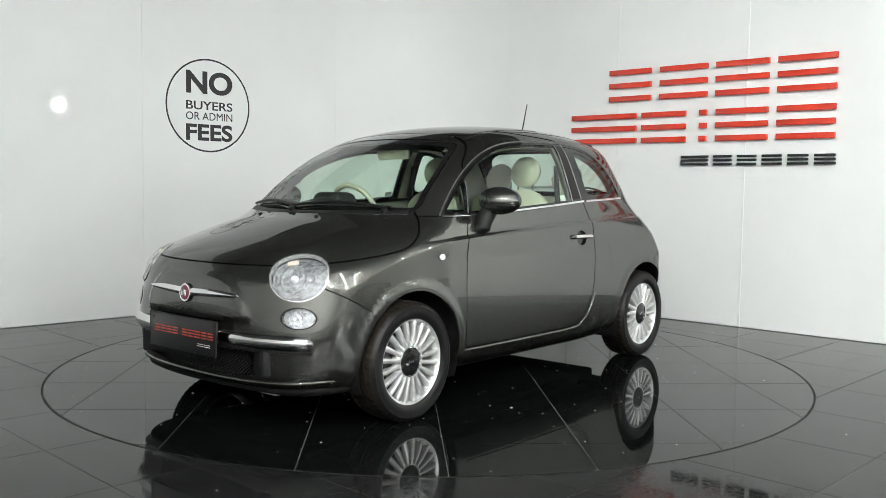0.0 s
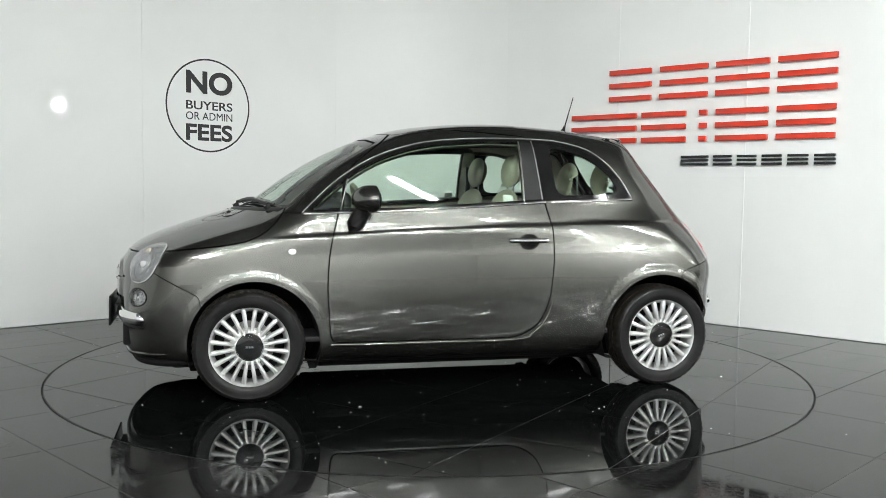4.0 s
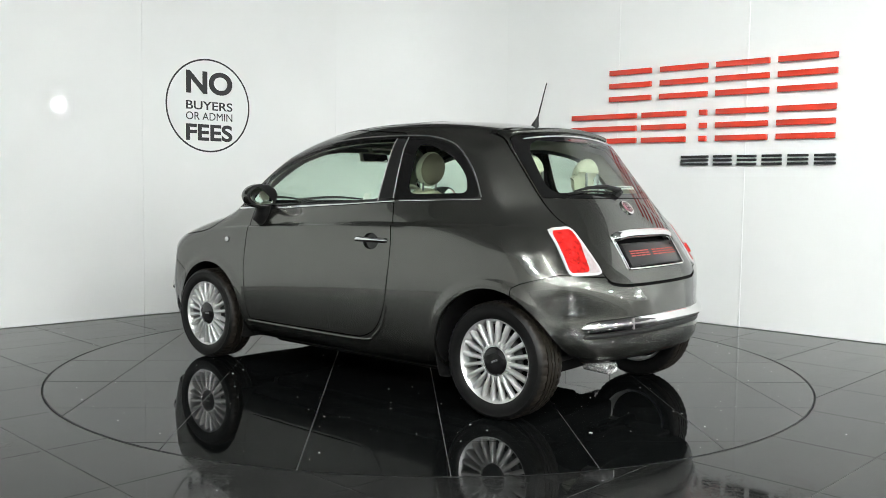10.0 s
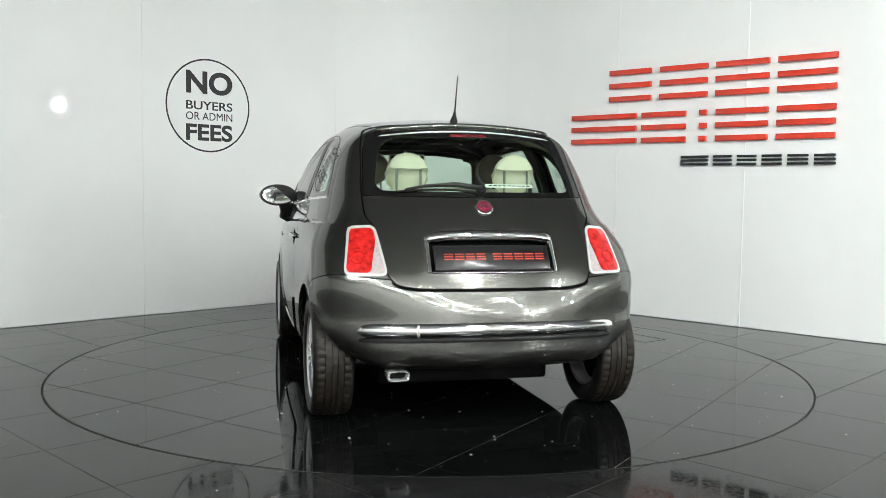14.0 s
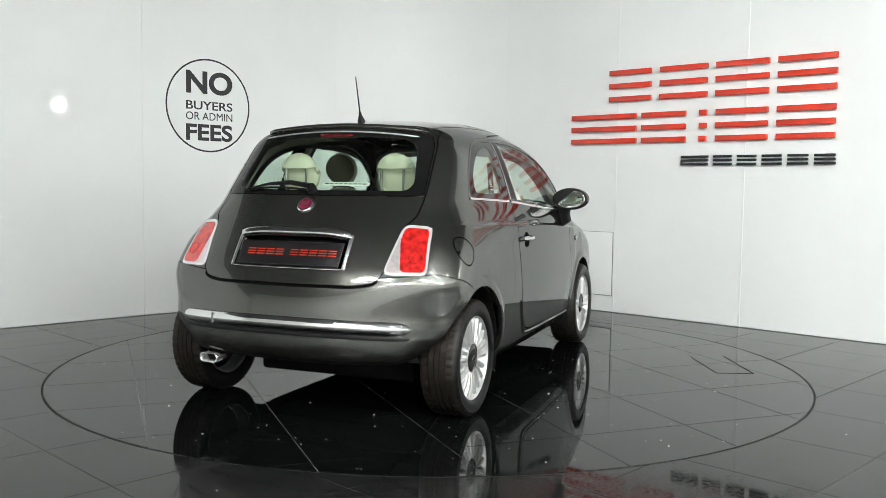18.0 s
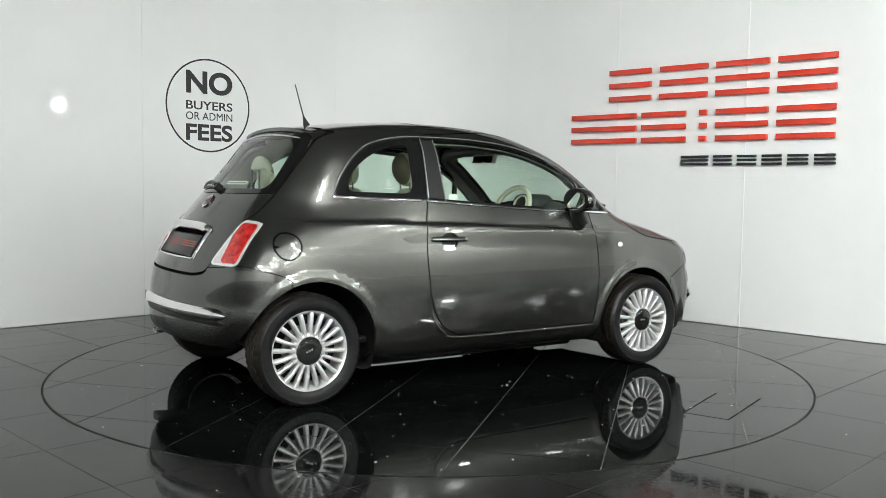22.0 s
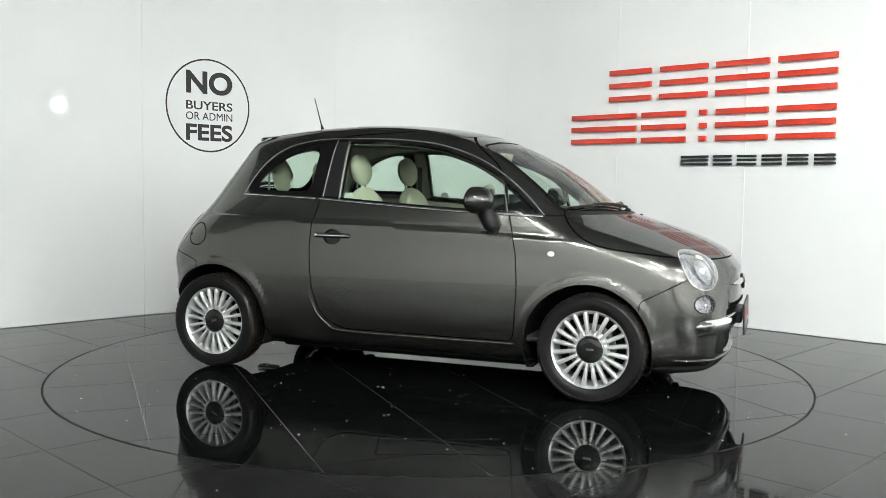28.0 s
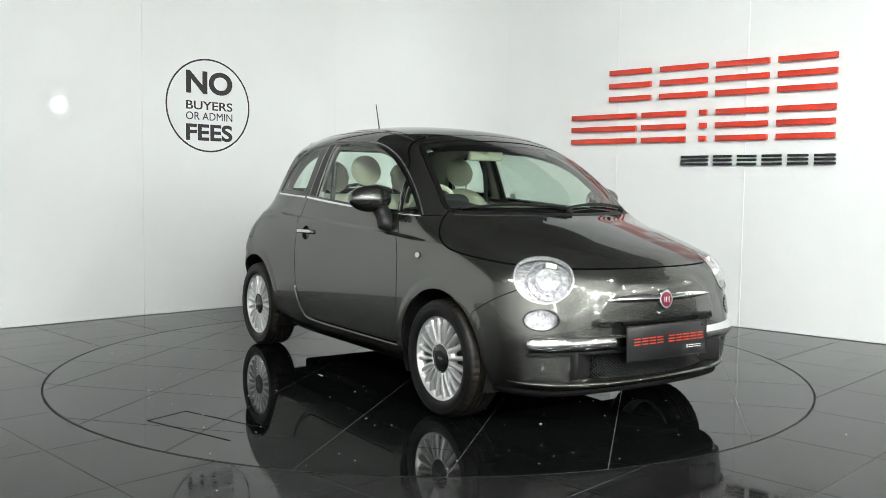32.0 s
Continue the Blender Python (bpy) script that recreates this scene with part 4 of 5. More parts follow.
def badge(car, p, n, name):
    m = frame_at(p, n)
    b = part(name, disk(bmesh.new(), 0.0445, 0.008, m, 36), CHROME, car, "round chrome-edged red badge", 40)
    part("badge_face", disk(bmesh.new(), 0.036, 0.0095, m, 36, 0.002), BADGE, b, "dark red badge face", 40)
    bm = bmesh.new()
    for dx in (-0.016, -0.0055, 0.005, 0.0155):
        box(bm, 0.004, 0.026, 0.002, m @ pose(dx, 0, 0.0122), 0.0005, 1)
    part("badge_mark", bm, CHROME, b)


def plate(car, m, w, h, name, two_lines):
    """A dealer's show plate; the lettering is given as plain bars."""
    pl = part(name, box(bmesh.new(), w, h, 0.008, m, 0.003), PLATEBLACK, car, "black show plate with red bars", 40)
    bm = bmesh.new()
    x = -w * 0.42
    for k in range(9):
        lw = w * 0.078
        if k == 4:
            x += w * 0.05
        for dz in (-0.013, 0.0, 0.013):
            box(bm, lw, 0.0055, 0.002, m @ pose(x + lw / 2, dz + h * 0.05, 0.0048), 0.0006, 1)
        x += w * 0.094
    tagged(part("red_lettering", bm, PLATERED, pl, "red bars"), kind="stuff")
    if two_lines:
        bm = bmesh.new()
        for k in range(6):
            for dz in (-0.0045, 0.0045):
                box(bm, w * 0.026, 0.0035, 0.002, m @ pose(w * 0.245 + k * w * 0.033, -h * 0.24 + dz, 0.0048), 0.0005, 1)
        tagged(part("white_lettering", bm, WHITEP, pl, "small white bars"), kind="stuff")
    rim = bmesh.new()
    for sx, sy, dx, dy in ((w + 0.006, 0.005, 0, h / 2), (w + 0.006, 0.005, 0, -h / 2), (0.005, h, w / 2, 0), (0.005, h, -w / 2, 0)):
        box(rim, sx, sy, 0.010, m @ pose(dx, dy, 0.001), 0.0015, 1)
    part("rim", rim, PLASTIC, pl)
    for dx in (-w * 0.44, w * 0.44):
        part("screw", disk(bmesh.new(), 0.005, 0.006, m @ pose(dx, h * 0.36, 0), 10), PLASTIC, pl)


def front_fittings(car):
    # whisker mouldings and the badge
    for s in (1, -1):
        y = np.linspace(0.040, 0.335, 20)
        P = flip_y(end_pts(y, 0.612 + 0.006 * np.sin(y * 8)), s)
        half = 0.0185 * (1 - 0.9 * ((y - 0.04) / 0.32) ** 3)
        part("chrome_whisker", moulding(bmesh.new(), P, normals_at(P), list(half), 0.014, False), CHROME, car, "chrome moulding beside the badge", 60)
        # bumper bar
        y = np.linspace(0.20, 0.675, 38)
        P = end_pts(y, np.full(38, 0.420))
        keep = P[:, 0] > 1.40
        P = flip_y(P[keep], s)
        part("bumper_bar", moulding(bmesh.new(), P, normals_at(P), 0.035, 0.026), CHROME, car, "polished chrome bumper bar", 60)
        P2 = P.copy()
        P2[:, 2] -= 0.040
        part("bumper_bar_seal", moulding(bmesh.new(), P2, normals_at(P2), 0.007, 0.006), PLASTIC, car, "black strip under the bumper bar", 60)
    p = end_pts([0.0], [0.607])
    n = normals_at(p)[0]
    badge(car, p[0] + n * 0.004, n, "front_badge")
    # show plate on its carrier
    part("plate_carrier", box(bmesh.new(), 0.10, 0.40, 0.06, pose(1.815, 0, 0.42), 0.01), PLASTIC, car)
    plate(car, frame_at((1.876, 0, 0.418), (1, 0, 0.03)), 0.525, 0.158, "front_plate", True)
    # dark bar over the plate
    y = np.linspace(-0.25, 0.25, 20)
    P = end_pts(y, np.full(20, 0.507))
    part("plate_shelf", moulding(bmesh.new(), P, normals_at(P), 0.010, 0.012, False), SEAM, car, "black shelf over the plate", 60)
    # lower grille: a bay with a diamond mesh
    y = np.linspace(-0.54, 0.54, 30)
    bm = bmesh.new()
    rows = []
    for yy in y:
        e = end_pts([yy], [0.33])[0]
        rows.append([bm.verts.new((e[0] - 0.075, yy, z)) for z in (0.225, 0.44)])
    for a, b in zip(rows, rows[1:]):
        bm.faces.new((a[0], b[0], b[1], a[1]))
    part("grille_back", bm, SEAM, car, "black grille bay", 60)
    bm = bmesh.new()
    step = 0.021
    for k in range(-40, 41):
        for sgn in (1, -1):
            pts = []
            for t in np.linspace(0, 1, 5):
                z = 0.240 + t * 0.156
                yy = k * step + sgn * (t - 0.5) * 0.152 * 1.5
                lim = 0.385 if z > 0.275 else 0.34
                if abs(yy) < lim:
                    e = end_pts([yy], [z])[0]
                    pts.append((e[0] - 0.030, yy, z))
            if len(pts) > 1:
                rod(bm, pts, 0.0024, 5)
    part("grille_mesh", bm, PLASTIC, car, "black diamond mesh grille", 50)
    for s in (1, -1):
        bm = bmesh.new()
        e = end_pts([0.43], [0.325])[0]
        box(bm, 0.07, 0.135, 0.128, pose(e[0] - 0.040, s * 0.43, 0.325, 0, 0, -s * 19), 0.016, 3)
        part("grille_end", bm, PLASTIC, car, "black blank beside the grille", 40)
    # bright edge and dark lip under the bumper
    y = np.linspace(-0.70, 0.70, 50)
    P = end_pts(y, 0.225 + 0.020 * np.abs(y / 0.7) ** 3)
    part("splitter_edge", moulding(bmesh.new(), P, normals_at(P), 0.012, 0.012), PAINT, car, "rounded edge along the lower bumper", 60)
    P = end_pts(y, np.full(50, 0.192))
    part("splitter", moulding(bmesh.new(), P, normals_at(P), 0.026, 0.018), UNDER, car, "black lower lip", 60)
    # lamp inserts
    for s in (1, -1):
        for c, r, nm in ((HEAD_C, 0.060, "projector"), (FOG_C, 0.026, "bulb")):
            e = end_pts([c[1]], [c[2]])
            n = normals_at(e)[0]
            q = e[0] - n * 0.024
            d = Vector((n[0], n[1] * s, n[2])).normalized()
            m = frame_at((q[0], s * q[1], q[2]), d)
            bm = bmesh.new()
            lathe(bm, [(r * 1.10, 0.000), (r * 1.08, 0.007), (r * 1.00, 0.009), (r * 0.90, 0.003), (r * 0.45, -0.010), (0.0005, -0.012)], 36, m @ SWAP)
            part(nm, bm, REFLECTOR, car, "round bright lamp bowl", 40)
            bm = bmesh.new()
            ball(bm, m @ pose(0, 0, -0.002) @ Matrix.Diagonal((r * 0.32, r * 0.32, r * 0.4, 1)), 14, 8)
            part("lamp_bulb", bm, LAMPCLEAR, car, "frosted bulb", 60)
            if nm == "projector":
                bm = bmesh.new()
                lathe(bm, [(0.093, 0.002), (0.097, 0.006), (0.101, 0.002)], 40, m @ SWAP)
                part("lamp_ring", bm, REFLECTOR, car, "thin bright ring", 40)
                box_part("indicator", 0.05, 0.022, 0.012, m @ pose(-s * 0.02, 0.074, 0.012, 0, 0, s * 14), AMBER, car, 0.004)


def rear_fittings(car, gate, bumper):
    y = np.linspace(-0.62, 0.62, 60)
    P = end_pts(y, 0.479 - 0.016 * (y / 0.62) ** 2, False)
    part("chrome_bar", moulding(bmesh.new(), P, normals_at(P), 0.032, 0.024), CHROME, bumper, "polished chrome bumper bar", 60)
    P = end_pts(y, 0.436 - 0.016 * (y / 0.62) ** 2, False)
    part("bar_seal", moulding(bmesh.new(), P, normals_at(P), 0.012, 0.006), PLASTIC, bumper, "black strip under the chrome bar", 60)
    p = end_pts([0.36], [0.474], False)
    n = normals_at(p)[0]
    box_part("bar_joint", 0.010, 0.052, 0.006, frame_at(p[0] + n * 0.021, n), STEEL, bumper, 0.002)
    p = end_pts([0.0], [1.0165], False)
    n = normals_at(p)[0]
    badge(car, p[0] + n * 0.002, n, "rear_badge")
    # plate bay: plate, chrome grip and frame
    q = end_pts([0.0], [0.80], False)[0]
    n = normals_at(end_pts([0.0], [0.80], False))[0]
    m = frame_at(Vector(q) - Vector(n) * 0.012, n)
    plate(car, m @ pose(0, -0.005, 0), 0.545, 0.122, "rear_plate", False)
    y = np.linspace(-0.308, 0.308, 30)
    P = end_pts(y, 0.888 - 0.022 * np.abs(y / 0.308) ** 4, False)
    part("grip", moulding(bmesh.new(), P, normals_at(P), 0.025, 0.030), CHROME, gate, "chrome tailgate grip", 60)
    y = np.linspace(-0.288, 0.288, 20)
    P = end_pts(y, np.full(20, 0.727), False)
    part("plate_frame", moulding(bmesh.new(), P, normals_at(P), 0.006, 0.008, False), CHROME, gate, "chrome plate surround", 60)
    for s in (1, -1):
        z = np.linspace(0.728, 0.880, 12)
        P = end_pts(s * np.full(12, 0.299), z, False)
        part("plate_frame", moulding(bmesh.new(), P, normals_at(P), 0.010, 0.010, False), CHROME, gate, "chrome plate surround", 60)
    # spoiler lip over the window
    y = np.linspace(-0.47, 0.47, 40)
    P = end_pts(y, 1.420 - 0.14 * y * y, False)
    N = normals_at(P)
    N = np.array([Vector((v[0], v[1] * 0.6, 0.25)).normalized() for v in N])
    part("spoiler", moulding(bmesh.new(), P, N, 0.015, 0.020), PAINT, car, "body-coloured roof spoiler lip", 60)
    P3 = end_pts(y * 0.96, 1.3915 - 0.14 * y * y, False)
    part("spoiler_edge", moulding(bmesh.new(), P3, normals_at(P3), 0.004, 0.007), ALLOY, car, "bright edge under the spoiler", 60)
    y = np.linspace(-0.105, 0.105, 12)
    P = end_pts(y, np.full(12, 1.372), False)
    part("brake_light", moulding(bmesh.new(), P, normals_at(P), 0.010, 0.004), DARKRED, car, "high dark red brake light", 60)
    # wiper
    def gp(yy, zz, off):
        e = end_pts([yy], [zz], False)
        return Vector(e[0] + normals_at(e)[0] * off)
    bm = bmesh.new()
    disk(bm, 0.024, 0.030, frame_at(gp(0.0, 1.088, 0), normals_at(end_pts([0.0], [1.088], False))[0]), 20)
    w = part("rear_wiper", bm, PLASTIC, gate, "black rear wiper", 40)
    bm = bmesh.new()
    rod(bm, [gp(0.0, 1.09, 0.028), gp(0.12, 1.106, 0.030), gp(0.26, 1.103, 0.022), gp(0.36, 1.090, 0.014)], [0.014, 0.012, 0.008, 0.005], 8)
    part("arm", bm, PLASTIC, w, "", 40)
    bm = bmesh.new()
    rod(bm, [gp(t, 1.083 + 0.012 * math.sin(math.pi * t / 0.4), 0.008) for t in np.linspace(0.03, 0.40, 9)], 0.006, 6)
    part("blade", bm, RUBBER, w, "", 40)
    # exhaust
    bm = bmesh.new()
    rings = []
    for x, k in ((-1.46, 0.8), (-1.570, 1.0), (-1.592, 1.0), (-1.595, 0.92), (-1.590, 0.76), (-1.530, 0.74)):
        r = []
        for a in range(24):
            c, sn = math.cos(2 * math.pi * a / 24), math.sin(2 * math.pi * a / 24)
            r.append(bm.verts.new((x, 0.44 + 0.052 * k * abs(c) ** 0.45 * math.copysign(1, c), 0.262 + 0.0245 * k * abs(sn) ** 0.6 * math.copysign(1, sn))))
        rings.append(r)
    for a, b in zip(rings, rings[1:]):
        for k in range(24):
            bm.faces.new((a[k], a[(k + 1) % 24], b[(k + 1) % 24], b[k]))
    ex = part("exhaust", bm, TIP, car, "oval chrome exhaust tip", 50)
    bm = bmesh.new()
    rod(bm, [(-1.49, 0.44, 0.264), (-1.44, 0.43, 0.285), (-1.38, 0.32, 0.33)], 0.026, 12)
    part("pipe", bm, RUST, ex, "rusty exhaust pipe", 40)
    bm = bmesh.new()
    box(bm, 0.24, 0.50, 0.10, pose(-1.36, 0.08, 0.325), 0.04, 3)
    # dark plate inside the tip, put there as the shade in the pipe
    box(bm, 0.01, 0.082, 0.036, pose(-1.537, 0.44, 0.262), 0.004)
    part("silencer", bm, UNDER, ex, "dark silencer and shade plate in the tip", 40)
    for s in (1, -1):
        e = end_pts([0.607], [0.785], False)
        nn = normals_at(e)[0]
        bm = bmesh.new()
        lathe(bm, [(0.033, 0.006), (0.0305, 0.0125), (0.028, 0.006)], 36, frame_at((e[0][0], s * e[0][1], e[0][2]), (nn[0], s * nn[1], nn[2])) @ SWAP)
        part("lamp_circle", bm, RED, car, "round ring in the red lens", 50)
    # rear paper strip inside the window, given as a plain white label
    e = end_pts([-0.16], [1.125], False)
    nn = normals_at(e)[0]
    lab = part("window_label", box(bmesh.new(), 0.25, 0.022, 0.001, frame_at(Vector(e[0]) - Vector(nn) * 0.006, nn)), WHITEP, gate, "white strip label in the rear window")
    bm = bmesh.new()
    for k in range(9):
        box(bm, 0.018, 0.006, 0.001, frame_at(Vector(e[0]) - Vector(nn) * 0.0045, nn) @ pose(-0.10 + k * 0.025, 0, 0))
    part("label_mark", bm, PLASTIC, lab)


def side_fittings(car, shell):
    for s in (1, -1):
        # chrome belt line
        x = np.linspace(0.872, -0.985, 60)
        z = np.interp(-x, [-0.872, -0.37, 0.115, 0.45, 0.985], [0.966, 0.984, 1.014, 1.037, 1.056])
        P = side_pts(x, z)
        for nm, keep in (("belt_strip", x > -0.45), ("quarter_strip", x < -0.46)):
            Q = flip_y(P[keep], s)
            part(nm, moulding(bmesh.new(), Q, normals_at(Q), 0.0075, 0.007, False), CHROME, car, "chrome strip under the side windows", 60)
        # strip up the rear window edge and over the doors
        ring = spline([(-0.985, 1.066), (-0.925, 1.172), (-0.845, 1.264), (-0.735, 1.338), (-0.575, 1.378), (-0.40, 1.389), (-0.1, 1.386), (0.14, 1.367), (0.30, 1.336), (0.465, 1.281), (0.605, 1.207), (0.745, 1.103), (0.88, 0.972)], 5)
        P = flip_y(side_pts(ring[:, 0], ring[:, 1]), s)
        part("drip_rail", moulding(bmesh.new(), P, normals_at(P), 0.004, 0.005, False), STEEL, car, "dull metal strip round the side windows", 60)
        for xx0, xx1 in (((-0.432, 1.05), (-0.408, 1.378)), ((-0.326, 1.035), (-0.330, 1.372)), ((0.685, 0.985), (0.640, 1.150))):
            k = np.linspace(0, 1, 10)
            P = flip_y(side_pts(xx0[0] + (xx1[0] - xx0[0]) * k, xx0[1] + (xx1[1] - xx0[1]) * k), s)
            part("pillar_strip", moulding(bmesh.new(), P, normals_at(P), 0.0035, 0.004, False), STEEL, car, "thin dull metal strip", 60)
        # rounded ledge under the door
        path = spline([(0.735, 0.283), (0.3, 0.284), (-0.27, 0.288), (-0.37, 0.325), (-0.432, 0.39), (-0.470, 0.49)], 6)
        P = flip_y(side_pts(path[:, 0], path[:, 1]), s)
        h = np.interp(np.arange(len(P)), [0, len(P) * 0.7, len(P) - 1], [0.0085, 0.0085, 0.002])
        part("sill_edge", moulding(bmesh.new(), P, normals_at(P), list(h), 0.010, False), PAINT, car, "rounded edge under the door", 60)
        # handle
        door = shell["door", s]
        p = side_pts([-0.335], [0.826])
        n = normals_at(p)[0]
        m = frame_at((p[0][0], s * p[0][1], p[0][2]), (n[0], s * n[1], n[2]))
        k = np.linspace(-0.455, -0.217, 16)
        P = flip_y(side_pts(k, np.full(16, 0.829)), s)
        N = normals_at(P)
        P = P + N * (0.014 * np.sin(np.linspace(0, math.pi, 16)) ** 0.5)[:, None]
        part("door_handle", moulding(bmesh.new(), P, N, 0.0135, 0.016), CHROME, door, "chrome bar handle", 60)
        # indicator repeater
        p = side_pts([0.935], [0.772])
        n = normals_at(p)[0]
        m = frame_at((p[0][0], s * p[0][1], p[0][2]), (n[0], s * n[1], n[2])) @ Matrix.Diagonal((1.35, 1, 1, 1))
        rp = part("repeater", disk(bmesh.new(), 0.0165, 0.005, m, 24, 0.003), CHROME, car, "small oval clear indicator", 50)
        part("repeater_lens", disk(bmesh.new(), 0.0148, 0.0075, m, 24, 0.002), LAMPCLEAR, rp, "clear lens", 50)
        # mirror
        bm = bmesh.new()
        mm = pose(0.545, s * 0.838, 1.046, 0, 0, s * 3)
        ball(bm, mm @ Matrix.Diagonal((0.096, 0.122, 0.072, 1)), 32, 20)
        for v in bm.verts:
            q = mm.inverted() @ v.co
            if q.x < -0.028:
                q.x = -0.028 - (q.x + 0.028) * 0.15
                q.z *= 1.02
            if q.x > 0:
                q.x *= 1.0 - 0.25 * abs(q.y) / 0.122
            v.co = mm @ q
        mir = part("wing_mirror", bm, PAINT, car, "oval dark grey wing mirror on a curved stalk", 50)
        bm = bmesh.new()
        ball(bm, mm @ pose(-0.0300, 0, 0, 0, 5, s * 4) @ Matrix.Diagonal((0.003, 0.104, 0.060, 1)), 28, 14)
        part("mirror_glass", bm, MIRROR, mir, "mirror glass", 50)
        bm = bmesh.new()
        ball(bm, mm @ pose(-0.026, 0, 0) @ Matrix.Diagonal((0.004, 0.117, 0.070, 1)), 28, 14)
        part("mirror_rim", bm, PLASTIC, mir, "black mirror rim", 50)
        bm = bmesh.new()
        foot = side_pts([0.615], [0.905])[0]
        rod(bm, [(0.618, s * (foot[1] - 0.012), 0.892), (0.612, s * (foot[1] + 0.012), 0.912), (0.590, s * 0.775, 0.950), (0.570, s * 0.790, 0.990), (0.558, s * 0.805, 1.030)], [0.034, 0.046, 0.046, 0.044, 0.046], 16)
        part("stalk", bm, PLASTIC, mir, "black mirror stalk", 60)
    # fuel flap mark
    p = side_pts([-1.322], [0.809])
    n = normals_at(p)[0]
    m = frame_at((p[0][0], -p[0][1], p[0][2]), (n[0], -n[1], n[2]))
    part("flap_grip", disk(bmesh.new(), 0.010, 0.001, m @ Matrix.Diagonal((1.4, 0.7, 1, 1)), 14), SEAM, car, "dark finger grip of the fuel flap")
    # aerial
    bm = bmesh.new()
    rod(bm, [(-0.822, 0, 1.448), (-0.830, 0, 1.470), (-0.838, 0, 1.492), (-0.845, 0, 1.512)], [0.026, 0.019, 0.010, 0.006], 14)
    a = part("aerial", bm, PLASTIC, car, "thin black roof aerial", 50)
    bm = bmesh.new()
    rod(bm, [(-0.842, 0, 1.500), (-0.8975, 0, 1.693)], [0.0045, 0.0028], 8)
    part("mast", bm, PLASTIC, a)
    # roof panel joints
    for s in (1, -1):
        x = np.linspace(0.40, -0.95, 30)
        P = np.stack([x, np.full(30, s * 0.50) * np.interp(x, [-0.95, -0.4, 0.4], [0.90, 1, 0.96]), np.zeros(30)], 1)
        z = solve_on(lambda t: np.stack([P[:, 0], np.abs(P[:, 1]), t], 1), np.full(30, 1.0), np.full(30, 1.6))
        P[:, 2] = z
        part("roof_groove", moulding(bmesh.new(), P, normals_at(P), 0.006, 0.003, False), PLASTIC, car, "black roof channel", 60)


def screen_fittings(car):
    def gp(yy, zz, off):
        e = end_pts([yy], [zz])
        return Vector(e[0] + normals_at(e)[0] * off)
    for base, tip in ((-0.02, -0.56), (0.50, -0.04)):
        bm = bmesh.new()
        disk(bm, 0.018, 0.020, frame_at(gp(base, 0.985, 0.0), (0.5, 0, 0.85)), 16)
        w = part("wiper", bm, PLASTIC, car, "black windscreen wiper", 40)
        k = np.linspace(0, 1, 10)
        ys = base + (tip - base) * k
        bm = bmesh.new()
        rod(bm, [gp(a, 0.99 + 0.022 * math.sin(math.pi * t) + 0.004 * t, 0.022 - 0.006 * t) for a, t in zip(ys, k)], [0.009] * 6 + [0.007] * 4, 6)
        part("arm", bm, PLASTIC, w, "", 50)
        bm = bmesh.new()
        rod(bm, [gp(a, 1.002 + 0.018 * math.sin(math.pi * t), 0.008) for a, t in zip(ys * 1.02, k)], 0.006, 6)
        part("blade", bm, RUBBER, w, "", 50)
    # cowl panel
    y = np.linspace(-0.60, 0.60, 40)
    P = end_pts(y, 0.978 + 0.006 * np.abs(y / 0.6) ** 2)
    part("cowl", moulding(bmesh.new(), P, normals_at(P), 0.020, 0.006, False), PLASTIC, car, "black cowl under the windscreen", 60)
    # washer jets
    for yy in (0.22, -0.22):
        e = end_pts([yy], [0.958])
        bm = bmesh.new()
        ball(bm, Matrix.Translation(Vector(e[0])) @ Matrix.Diagonal((0.014, 0.009, 0.008, 1)), 12, 8)
        part("washer_jet", bm, PLASTIC, car, "black washer jet", 60)


# ---------- wheels ----------


